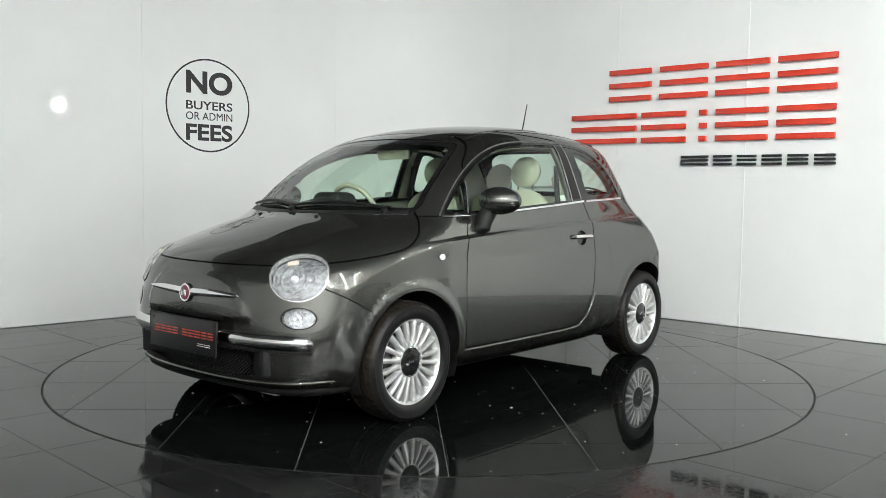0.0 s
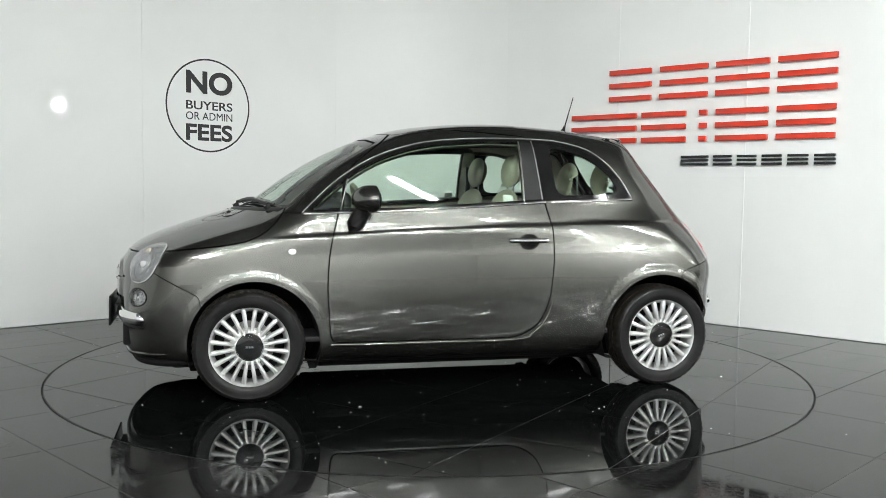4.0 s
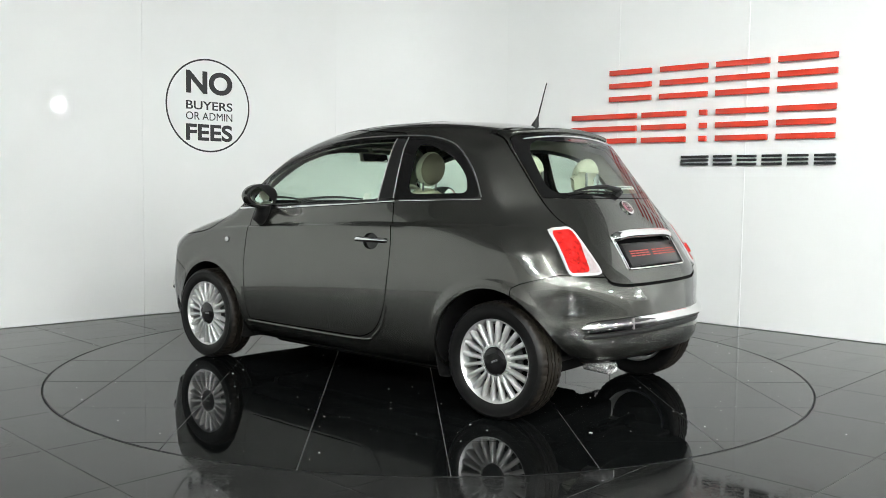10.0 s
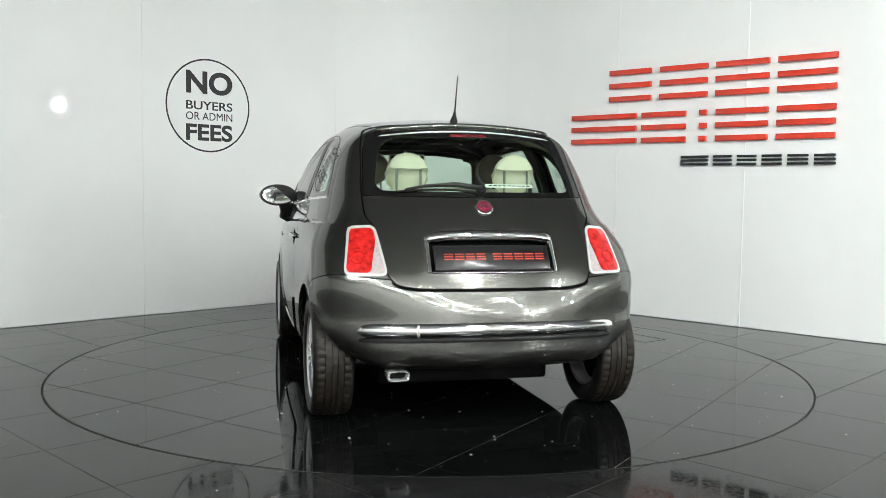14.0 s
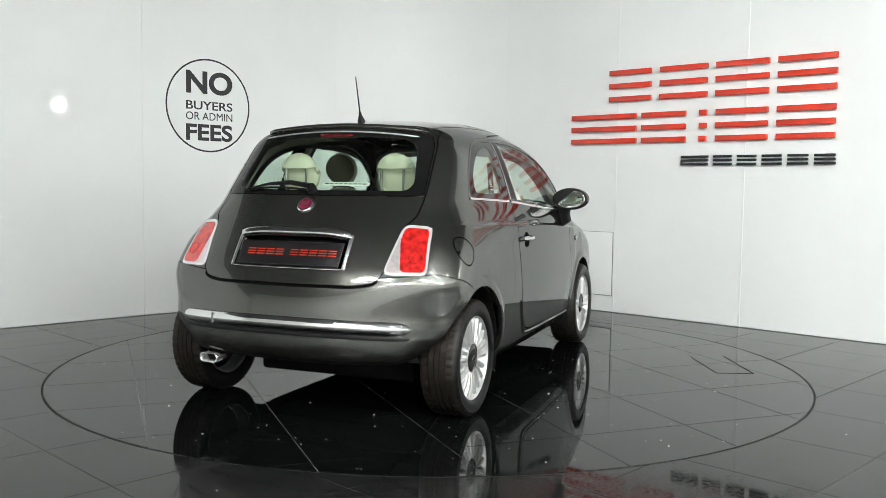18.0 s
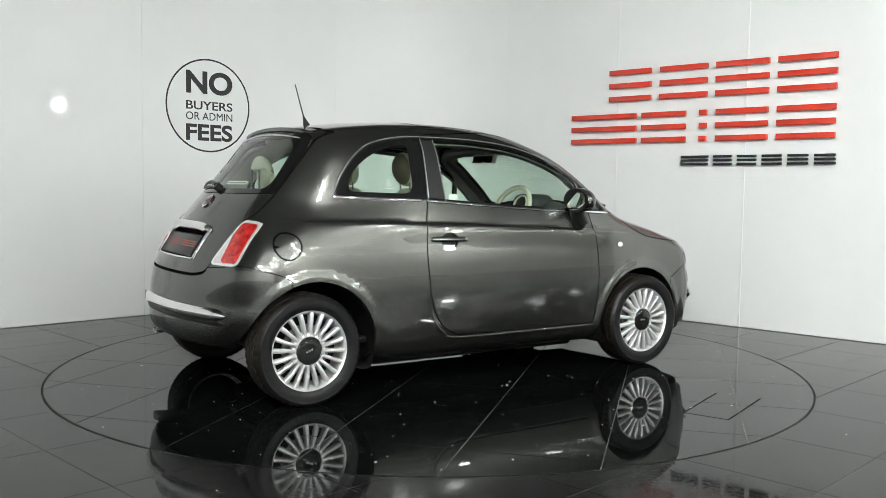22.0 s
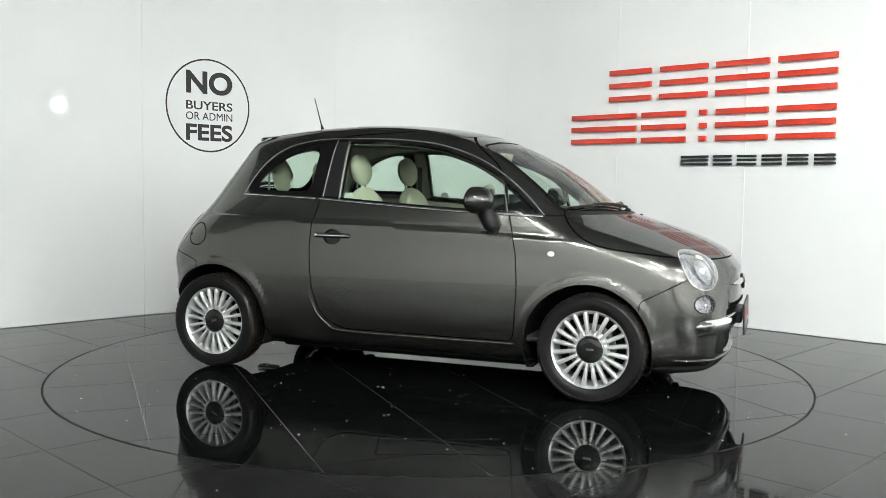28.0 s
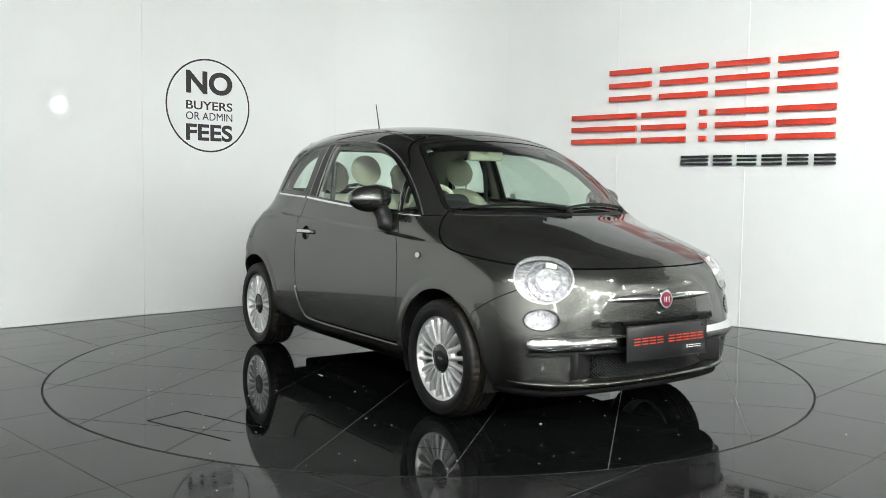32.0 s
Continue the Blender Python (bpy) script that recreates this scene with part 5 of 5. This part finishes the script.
def wheels(car):
    zc, r_t = 0.2860, 0.2865
    n = 144
    bm = bmesh.new()
    prof = [(0.200, -0.080), (0.215, -0.091), (0.245, -0.0965), (0.268, -0.092), (0.279, -0.084), (0.2835, -0.074), (0.2855, -0.060),
            (0.2862, -0.047), (0.2795, -0.0465), (0.2795, -0.0405), (0.2865, -0.040), (0.2865, -0.016), (0.2795, -0.0155), (0.2795, -0.0095), (0.2865, -0.009), (0.2865, 0.009), (0.2795, 0.0095), (0.2795, 0.0155),
            (0.2865, 0.016), (0.2865, 0.040), (0.2795, 0.0405), (0.2795, 0.0465), (0.2862, 0.047), (0.2855, 0.060), (0.2835, 0.074), (0.279, 0.084), (0.268, 0.092), (0.262, 0.0950), (0.258, 0.0938), (0.245, 0.0965), (0.225, 0.0940), (0.215, 0.091), (0.2045, 0.084), (0.200, 0.080)]
    rings = []
    for k in range(n):
        a = 2 * math.pi * k / n
        ring = []
        for r, y in prof:
            if 0.046 < abs(y) < 0.086 and r > 0.27 and k % 3 == 0:
                r -= 0.0045
            if abs(y) < 0.042 and r > 0.284 and k % 6 == 1:
                r -= 0.002
            ring.append(bm.verts.new((r * math.cos(a), y, r * math.sin(a))))
        rings.append(ring)
    for k in range(n):
        a, b = rings[k], rings[(k + 1) % n]
        for j in range(len(prof) - 1):
            bm.faces.new((a[j], b[j], b[j + 1], a[j + 1]))
    bmt = bm
    me_t = bpy.data.meshes.new("tyre")
    bmesh.ops.recalc_face_normals(bmt, faces=bmt.faces)
    for f in bmt.faces:
        f.smooth = True
        c = f.calc_center_median()
        f.material_index = 1 if math.hypot(c.x, c.z) > 0.276 and abs(c.y) < 0.088 else 0
    for e in bmt.edges:
        e.smooth = len(e.link_faces) == 2 and e.calc_face_angle(0) < radians(35)
    bmt.to_mesh(me_t)
    bmt.free()
    me_t.materials.append(RUBBER)
    me_t.materials.append(TREAD)
    bm = bmesh.new()
    lathe(bm, [(0.196, -0.082), (0.186, -0.074), (0.178, 0.030), (0.190, 0.066), (0.196, 0.078), (0.2035, 0.0835), (0.2055, 0.0825), (0.2045, 0.076)], 96)
    rim_me = mesh_of(bm, "wheel", ALLOY, 40)
    # one spoke, standing up
    bm = bmesh.new()
    secs = []
    for t in np.linspace(0, 1, 7):
        r = 0.074 + t * 0.123
        w = 0.0078 + 0.0046 * t
        top = 0.070 + 0.012 * math.sin(math.pi * (0.2 + 0.6 * t)) - 0.002
        bot = top - 0.030
        secs.append([bm.verts.new((sx * w * kk, yy, r)) for sx, kk, yy in ((-1, 1.0, bot), (-1, 1.0, top - 0.005), (-1, 0.55, top), (1, 0.55, top), (1, 1.0, top - 0.005), (1, 1.0, bot))])
    for a, b in zip(secs, secs[1:]):
        for j in range(6):
            bm.faces.new((a[j], a[(j + 1) % 6], b[(j + 1) % 6], b[j]))
    bm.faces.new(secs[0])
    bm.faces.new(secs[-1][::-1])
    spoke_me = mesh_of(bm, "spoke", ALLOY, 50)
    bm = bmesh.new()
    lathe(bm, [(0.098, 0.040), (0.095, 0.058), (0.088, 0.068), (0.080, 0.072), (0.073, 0.0725), (0.071, 0.066), (0.068, 0.05)], 60)
    hub_me = mesh_of(bm, "hub_ring", ALLOY, 40)
    bm = bmesh.new()
    lathe(bm, [(0.0715, 0.066), (0.0710, 0.0735), (0.0680, 0.0745), (0.0660, 0.0725)], 48)
    ring_me = mesh_of(bm, "cap_ring", CHROME, 40)
    bm = bmesh.new()
    lathe(bm, [(0.0670, 0.070), (0.062, 0.0735), (0.034, 0.0760), (0.0005, 0.0768)], 48)
    cap_me = mesh_of(bm, "hub_cap", GLOSSBLACK, 50)
    bm = bmesh.new()
    lathe(bm, [(0.128, 0.012), (0.128, 0.022), (0.06, 0.024), (0.058, 0.012)], 48, None, True)
    brake_me = mesh_of(bm, "brake_disc", STEEL, 40)
    bm = bmesh.new()
    lathe(bm, [(0.176, -0.01), (0.06, 0.0), (0.0005, 0.0)], 40)
    back_me = mesh_of(bm, "brake_shield", UNDER, 40)
    bm = bmesh.new()
    for dx in (-0.014, 0.0, 0.014):
        box(bm, 0.010, 0.0015, 0.010, pose(dx, 0.0770, 0.0), 0.0004, 1)
    mark_me = mesh_of(bm, "cap_mark", STEEL, 40)
    for x in (1.15, -1.15):
        for s in (1, -1):
            w = new("wheel", rim_me)
            w.parent = car
            w["label"] = "silver multi-spoke alloy wheel with a black tyre"
            w.matrix_local = pose(x, s * 0.7055, zc, 0, 0 if x > 0 else 23, 0 if s > 0 else 180)
            for nm, me in (("tyre", me_t), ("hub_ring", hub_me), ("cap_ring", ring_me), ("hub_cap", cap_me), ("brake_disc", brake_me), ("brake_shield", back_me), ("cap_mark", mark_me)):
                o = new(nm, me)
                o.parent = w
            for k in range(20):
                o = new("spoke", spoke_me)
                o.parent = w
                o.matrix_local = pose(0, 0, 0, 0, 18 * k + 9, 0)
        cx, cz, r = ARCHES[0 if x > 0 else 1]
        for s in (1, -1):
            bm = bmesh.new()
            rows = []
            for k in range(41):
                a = radians(-40 + (255 if x > 0 else 194) * k / 40)
                row = []
                for yy, rr in ((0.40, 0.0), (0.40, r + 0.004), (0.60, r + 0.010), (0.782, r + 0.004)):
                    lx, lz = cx + rr * math.cos(a), max(0.165, cz + rr * math.sin(a))
                    if yy > 0.5:
                        yy = max(0.41, min(yy, side_pts([lx], [max(lz, 0.32)])[0][1] - 0.014))
                    row.append(bm.verts.new((lx, s * yy, lz)))
                rows.append(row)
            for a, b in zip(rows, rows[1:]):
                for j in range(3):
                    if j == 0:
                        bm.faces.new((a[0], a[1], b[1]))
                    else:
                        bm.faces.new((a[j], a[j + 1], b[j + 1], b[j]))
            part("wheel_liner", bm, UNDER, car, "black wheel arch liner", 40)
    # floor pan and subframes added under the body, low enough to block wall light
    for nm, sx, sy, sz, q in (("floor_pan", 1.62, 1.02, 0.10, pose(-0.02, 0, 0.168)), ("front_subframe", 0.70, 0.96, 0.09, pose(1.20, 0, 0.175)), ("fuel_tank", 0.62, 0.90, 0.11, pose(-0.80, 0, 0.175))):
        box_part(nm, sx, sy, sz, q, UNDER, car, 0.02, "black underbody pressing")
    # axle bars
    bm = bmesh.new()
    rod(bm, [(-1.15, -0.62, 0.26), (-1.15, 0.62, 0.26)], 0.03, 10)
    part("rear_axle", bm, UNDER, car, "black rear axle beam", 40)


def mesh_of(bm, name, material, smooth):
    me = bpy.data.meshes.new(name)
    bmesh.ops.recalc_face_normals(bm, faces=bm.faces)
    for f in bm.faces:
        f.smooth = True
    for e in bm.edges:
        e.smooth = len(e.link_faces) == 2 and e.calc_face_angle(0) < radians(smooth)
    bm.to_mesh(me)
    bm.free()
    me.materials.append(material)
    return me


# ---------- the cabin ----------


def cushion(bm, sx, sy, sz, m, r=0.05):
    box(bm, sx, sy, sz, m, min(r, sx * 0.45, sy * 0.45, sz * 0.45), 4)
    return bm


def headrest(parent, x, y, z, rx, ry, rz, tilt=0, half=False, back=CREAM):
    bm = bmesh.new()
    m = pose(x, y, z, 0, tilt, 0)
    ball(bm, m @ Matrix.Diagonal((rx, ry, rz, 1)), 24, 16)
    h = part("headrest", bm, back, parent, "round padded headrest", 60)
    bm = bmesh.new()
    for dy in (-0.055, 0.055):
        rod(bm, [(x, y + dy, z - rz * 0.6), (x + 0.01, y + dy, z - rz - 0.10)], 0.0055, 8)
    part("post", bm, STEEL, h, "steel headrest posts", 60)
    return h


def cabin(car):
    bm = bmesh.new()
    box(bm, 2.5, 1.36, 0.03, pose(-0.15, 0, 0.30), 0.01)
    part("cabin_floor", bm, DASH, car, "dark carpet")
    # bulkhead and dashboard
    bm = bmesh.new()
    y = np.linspace(-0.655, 0.655, 24)
    rows = []
    for yy in y:
        k = 1 - (abs(yy) / 0.66) ** 4 * 0.25
        hump = 0.045 * math.exp(-((yy + 0.37) / 0.16) ** 2)
        prof = [(0.98 * k, 0.60), (1.00 * k, 0.93), (0.90 * k, 0.972), (0.72, 0.995 + hump * 0.8), (0.60, 0.995 + hump * 1.4), (0.545, 0.975 + hump * 1.2), (0.53, 0.90)]
        rows.append([bm.verts.new((a, yy, b)) for a, b in prof])
    for a, b in zip(rows, rows[1:]):
        for j in range(len(a) - 1):
            bm.faces.new((a[j], a[j + 1], b[j + 1], b[j]))
    part("dashboard_top", bm, DASH, car, "dark grey dashboard top", 40)
    bm = bmesh.new()
    box(bm, 0.14, 1.30, 0.12, pose(0.60, 0, 0.855, 0, -10, 0), 0.04, 3)
    part("dashboard_panel", bm, CREAM, car, "ivory dashboard panel", 50)
    bm = bmesh.new()
    box(bm, 0.22, 1.28, 0.30, pose(0.68, 0, 0.66), 0.05, 3)
    box(bm, 0.30, 0.26, 0.24, pose(0.56, 0, 0.66), 0.04, 3)
    part("dashboard_lower", bm, DASH, car, "dark lower dashboard", 50)
    bm = bmesh.new()
    box(bm, 0.19, 0.24, 0.13, pose(0.57, -0.37, 1.010), 0.055, 4)
    ins = part("instrument_hood", bm, DASH, car, "dark round instrument hood", 50)
    bm = bmesh.new()
    lathe(bm, [(0.068, 0.0), (0.062, 0.012), (0.056, 0.0)], 32, frame_at((0.470, -0.37, 1.005), (-1, 0, 0.3)) @ SWAP)
    part("instrument_ring", bm, CREAM, ins, "ivory instrument ring", 50)
    # steering wheel on the right
    m = frame_at((0.385, -0.37, 0.955), (-0.9, 0, 0.42))
    bm = bmesh.new()
    ring = [m @ Vector((0.178 * math.cos(2 * math.pi * k / 40), 0.178 * math.sin(2 * math.pi * k / 40), 0)) for k in range(41)]
    rod(bm, ring, 0.0155, 10, False)
    bmesh.ops.remove_doubles(bm, verts=bm.verts, dist=0.0005)
    sw = part("steering_wheel", bm, CREAM, car, "ivory leather steering wheel", 60)
    bm = bmesh.new()
    disk(bm, 0.062, 0.022, m @ pose(0, 0, -0.035), 28, 0.012)
    for a in (0, 180, 270):
        rod(bm, [m @ Vector((0.05 * math.cos(radians(a)), 0.05 * math.sin(radians(a)), -0.022)), m @ Vector((0.172 * math.cos(radians(a)), 0.172 * math.sin(radians(a)), -0.002))], [0.020, 0.012], 8)
    part("wheel_hub", bm, CREAM, sw, "ivory steering wheel hub", 50)
    bm = bmesh.new()
    rod(bm, [m @ Vector((0, 0, -0.04)), m @ Vector((0, 0, -0.26))], 0.04, 12)
    part("steering_column", bm, DASH, sw, "dark column", 50)
    # mirror under the roof
    bm = bmesh.new()
    cushion(bm, 0.030, 0.245, 0.062, pose(0.44, -0.01, 1.300, 0, 12, 0), 0.02)
    im = part("cabin_mirror", bm, CREAM, car, "ivory cabin mirror", 50)
    part("cabin_mirror_glass", box(bmesh.new(), 0.003, 0.225, 0.048, pose(0.4235, -0.01, 1.2965, 0, 12, 0), 0.001), MIRROR, im)
    bm = bmesh.new()
    rod(bm, [(0.455, -0.01, 1.310), (0.475, 0, 1.375)], 0.012, 10)
    part("cabin_mirror_arm", bm, CREAM, im, "", 50)
    # front seats
    for s in (1, -1):
        y0 = s * 0.365
        bm = bmesh.new()
        cushion(bm, 0.52, 0.47, 0.15, pose(0.08, y0, 0.50, 0, -6, 0), 0.06)
        seat = part("front_seat", bm, TAN, car, "front seat with ivory upper backrest", 60)
        bm = bmesh.new()
        cushion(bm, 0.12, 0.45, 0.36, pose(-0.235, y0, 0.74, 0, -16, 0), 0.055)
        part("backrest", bm, TAN, seat, "brown cloth backrest", 60)
        bm = bmesh.new()
        ball(bm, pose(-0.315, y0, 0.955, 0, -16, 0) @ Matrix.Diagonal((0.066, 0.215, 0.155, 1)), 28, 16)
        part("upper_backrest", bm, CREAM, seat, "ivory rounded upper backrest", 60)
        h = headrest(car, -0.37, y0, 1.212, 0.052, 0.105, 0.098, -10)
        bm = bmesh.new()
        ball(bm, pose(-0.383, y0, 1.212, 0, -10, 0) @ Matrix.Diagonal((0.050, 0.098, 0.091, 1)), 24, 16)
        part("headrest_back", bm, TAN, h, "brown cloth headrest back", 60)
    # rear bench
    bm = bmesh.new()
    cushion(bm, 0.45, 0.78, 0.16, pose(-0.68, 0, 0.52), 0.06)
    bench = part("rear_bench", bm, TAN, car, "brown cloth rear bench", 60)
    for s in (1, -1):
        bm = bmesh.new()
        cushion(bm, 0.12, 0.53, 0.40, pose(-0.975, s * 0.275, 0.86, 0, -14, 0), 0.055)
        part("bench_back", bm, CREAM, bench, "ivory rear backrest", 60)
        y0 = s * 0.285
        bm = bmesh.new()
        ball(bm, pose(-0.985, y0, 1.175, 0, -10, 0) @ Matrix.Diagonal((0.060, 0.112, 0.112, 1)), 28, 18)
        for v in bm.verts:
            q = v.co.copy()
            if v.co.z < 1.19 and v.co.x < -0.985:
                v.co.x += 0.035
        h = part("rear_headrest", bm, CREAM, car, "ivory mushroom-shaped rear headrest", 60)
        bm = bmesh.new()
        for dy in (-0.062, 0.062):
            rod(bm, [(-1.030, y0 + dy, 1.20), (-1.035, y0 + dy, 1.05)], 0.0065, 8)
        part("post", bm, STEEL, h, "steel posts", 60)
    bm = bmesh.new()
    box(bm, 0.28, 0.92, 0.03, pose(-1.15, 0, 0.995, 0, 6, 0), 0.01)
    part("parcel_shelf", bm, DASH, car, "dark parcel shelf")
    for s in (1, -1):
        bm = bmesh.new()
        rod(bm, [(-0.375, s * 0.585, 1.25), (-0.37, s * 0.625, 0.70)], 0.016, 8)
        part("seat_belt", bm, DASH, car, "dark seat belt", 40)
    # stickers in the door windows
    for s, xx in ((1, -0.235), (-1, -0.27)):
        p = side_pts([xx], [1.055])
        n = normals_at(p)[0]
        m = frame_at((p[0][0] - n[0] * 0.008, s * (p[0][1] - n[1] * 0.008), p[0][2]), (n[0], s * n[1], n[2]))
        part("window_sticker", box(bmesh.new(), 0.055, 0.038, 0.001, m), WHITEP, car, "white paper sticker in the door window")


def glass_mark(car):
    """A small pale mark on the rear side window."""
    p = side_pts([-0.66], [1.125])
    n = normals_at(p)[0]
    m = frame_at((p[0][0] - n[0] * 0.006, -(p[0][1] - n[1] * 0.006), p[0][2]), (n[0], -n[1], n[2]))
    bm = bmesh.new()
    for k in range(4):
        box(bm, 0.012 + 0.008 * k, 0.006, 0.0008, m @ pose(0, 0.026 - 0.011 * k, 0))
    box(bm, 0.05, 0.005, 0.0008, m @ pose(0, -0.024, 0))
    part("window_mark", bm, WHITEP, car, "small white mark on the rear side window")


# ---------- signs on the walls ----------


def wall_pose(d, s, z, off=0.010):
    """A pose on a wall, s metres from the corner along d: x runs to the viewer's right, y up, z into the room."""
    p = CORNER + d * s
    n = Vector((d.y, -d.x, 0))
    n = n if n.y < 0 else -n
    p = p + n * off
    x = Vector((0, 0, 1)).cross(n)
    return Matrix(((x.x, 0, n.x, p.x), (x.y, 0, n.y, p.y), (0, 1, n.z, z), (0, 0, 0, 1)))


def word(text, width, height, m, material, parent, bold=0.0):
    cu = bpy.data.curves.new("word", "FONT")
    cu.body, cu.align_x, cu.align_y = text, "LEFT", "BOTTOM_BASELINE"
    cu.extrude, cu.offset = 0.0006, bold
    ob = bpy.data.objects.new("word", cu)
    scene.collection.objects.link(ob)
    bpy.context.view_layer.update()
    me = bpy.data.meshes.new_from_object(ob.evaluated_get(bpy.context.evaluated_depsgraph_get()))
    bpy.data.objects.remove(ob)
    co = np.empty(len(me.vertices) * 3)
    me.vertices.foreach_get("co", co)
    co = co.reshape(-1, 3)
    lo, hi = co.min(0), co.max(0)
    co[:, 0] = (co[:, 0] - lo[0]) / (hi[0] - lo[0]) * width
    co[:, 1] = (co[:, 1] - lo[1]) / (hi[1] - lo[1]) * height
    me.vertices.foreach_set("co", co.ravel())
    me.materials.clear()
    w = obj("word", me, material, parent)
    w.matrix_local = m
    return w


LEFT_S0 = 4.274      # corner to the reference point from which the sign's places are told


def signs():
    sg = empty("wall_sign", wall_pose(DL, LEFT_S0 - 1.748, 1.795))
    bm = bmesh.new()
    lathe(bm, [(0.405, 0.0), (0.405, 0.0015), (0.391, 0.0015), (0.391, 0.0)], 96, SWAP, True)
    part("ring", bm, SIGNBLACK, sg, "black ring")
    for text, x0, x1, z0, z1, bold in (("NO", 1.532, 1.979, 1.893, 2.092, 0.035), ("BUYERS", 1.531, 1.979, 1.757, 1.832, 0.013), ("OR ADMIN", 1.530, 1.978, 1.668, 1.735, 0.0), ("FEES", 1.529, 1.978, 1.488, 1.634, 0.030)):
        word(text, x1 - x0, z1 - z0, pose(x0 - 1.748, z0 - 1.795, 0.0008), SIGNBLACK, sg, bold)
    tagged(sg, "round black wall sticker reading no buyers or admin fees", "sign")
    # the firm's sign: its letters stand as plain raised bars in their colours
    R0 = 2.400
    fs = empty("firm_sign", wall_pose(DR, R0 + 0.7, 1.75))
    red = (((-0.078, 0.334), (0.419, 0.851), (0.924, 1.367), (1.436, 1.886)), 1.886, 2.165), (((-0.468, 0.200), (0.253, 0.667), (0.790, 0.854), (0.934, 1.367), (1.438, 1.885)), 1.518, 1.782)
    for row, z0, z1 in red:
        for a, b in row:
            for zz in (z0 + 0.024, (z0 + z1) / 2, z1 - 0.024):
                part("red_bar", box(bmesh.new(), b - a, 0.046, 0.030, pose((a + b) / 2 - 0.7, zz - 1.75, 0.017), 0.003), SIGNRED, fs, "raised red bar", 40)
    x = 0.624
    for k in range(6):
        lw = 0.262 if k == 0 else 0.178
        for zz in (1.331, 1.363, 1.394):
            part("black_bar", box(bmesh.new(), lw - 0.02, 0.019, 0.024, pose(x + lw / 2 - 0.7, zz - 1.75, 0.014), 0.003), SIGNBLACK, fs, "raised black bar", 40)
        x += lw + 0.026
    tagged(fs, "raised red and black bars of the firm's wall sign", "sign")
    # access panel low on the wall
    hp = wall_pose(DR, R0 - 0.25, 0.438)
    ap = part("access_panel", box(bmesh.new(), 0.468, 0.572, 0.010, pose(0, 0, 0.006), 0.002), WALLWHITE, None, "", 40)
    ap.matrix_world = hp
    tagged(ap, "white square access panel low on the wall", "panel")
    rim = bmesh.new()
    for sx, sy, dx, dy in ((0.48, 0.006, 0, 0.287), (0.48, 0.006, 0, -0.287), (0.006, 0.572, 0.237, 0), (0.006, 0.572, -0.237, 0)):
        box(rim, sx, sy, 0.005, pose(dx, dy, 0.003))
    part("panel_rim", rim, STEEL, ap, "grey panel edge")


def scuffs(floor):
    """Pale rubbed patches on the floor near the turntable: thin flecks in streaks."""
    rng = random.Random(11)
    bm = bmesh.new()
    for cx, cy, ang, length, wide, cnt in ((-1.86, -2.02, 52, 0.34, 0.10, 260), (-1.72, -2.12, 40, 0.22, 0.07, 140), (-2.9, -0.9, 50, 0.5, 0.14, 120), (2.9, -0.75, -35, 0.5, 0.16, 90)):
        for _ in range(cnt):
            u, v = rng.gauss(0, length / 2), rng.gauss(0, wide / 2)
            c, sn = math.cos(radians(ang)), math.sin(radians(ang))
            x, y = cx + u * c - v * sn, cy + u * sn + v * c
            if math.hypot(x, y) < DISC_R + 0.03:
                continue
            l, w = rng.uniform(0.004, 0.022), rng.uniform(0.0006, 0.0018)
            box(bm, l, w, 0.0002, pose(x, y, 0.0002, 0, 0, ang + rng.gauss(0, 14)))
    tagged(part("scuff", bm, SCUFF, floor, "pale scuff marks"), kind="stuff")


def hatch(disc):
    """Saw-cut outline of an access cover in the turntable's tiles."""
    pts = [Vector(p) for p in ((0.925, -1.497, 0), (0.436, -1.710, 0), (0.520, -1.918, 0), (1.032, -1.705, 0))]
    bm = bmesh.new()
    for a, b in zip(pts, pts[1:]):
        d = b - a
        box(bm, d.length, 0.008, 0.0008, pose((a.x + b.x) / 2, (a.y + b.y) / 2, 0.0004, 0, 0, math.degrees(math.atan2(d.y, d.x))))
    part("cover_joint", bm, SEAM, disc, "dark joint of an access cover")


room()
battens()
floodlight(22.8, -2.7, 1.0, PENDANT)
# this one is unseen, added so the car throws shade on the left wall
floodlight(21.0, 4.4, 1.7, ADDED_LAMP)
signs()
disc = floor_and_disc()
hatch(disc)
car = empty("car")
shell = build_body(car)
front_fittings(car)
rear_fittings(car, shell["tailgate"], shell["rear_bumper"])
side_fittings(car, shell)
screen_fittings(car)
wheels(car)
cabin(car)
glass_mark(car)
tagged(car, "small dark metallic grey three-door hatchback on a turntable", "car")


def motions():
    rows_disc, rows_car = [], []
    for k in range(33):
        a = heading(k)
        q = pose(0, 0, 0, 0, 0, a)
        rows_disc.append((float(k), q))
        rows_car.append((float(k), q @ pose(OX, OY, 0)))
    walk(disc, rows_disc)
    walk(car, rows_car)


motions()
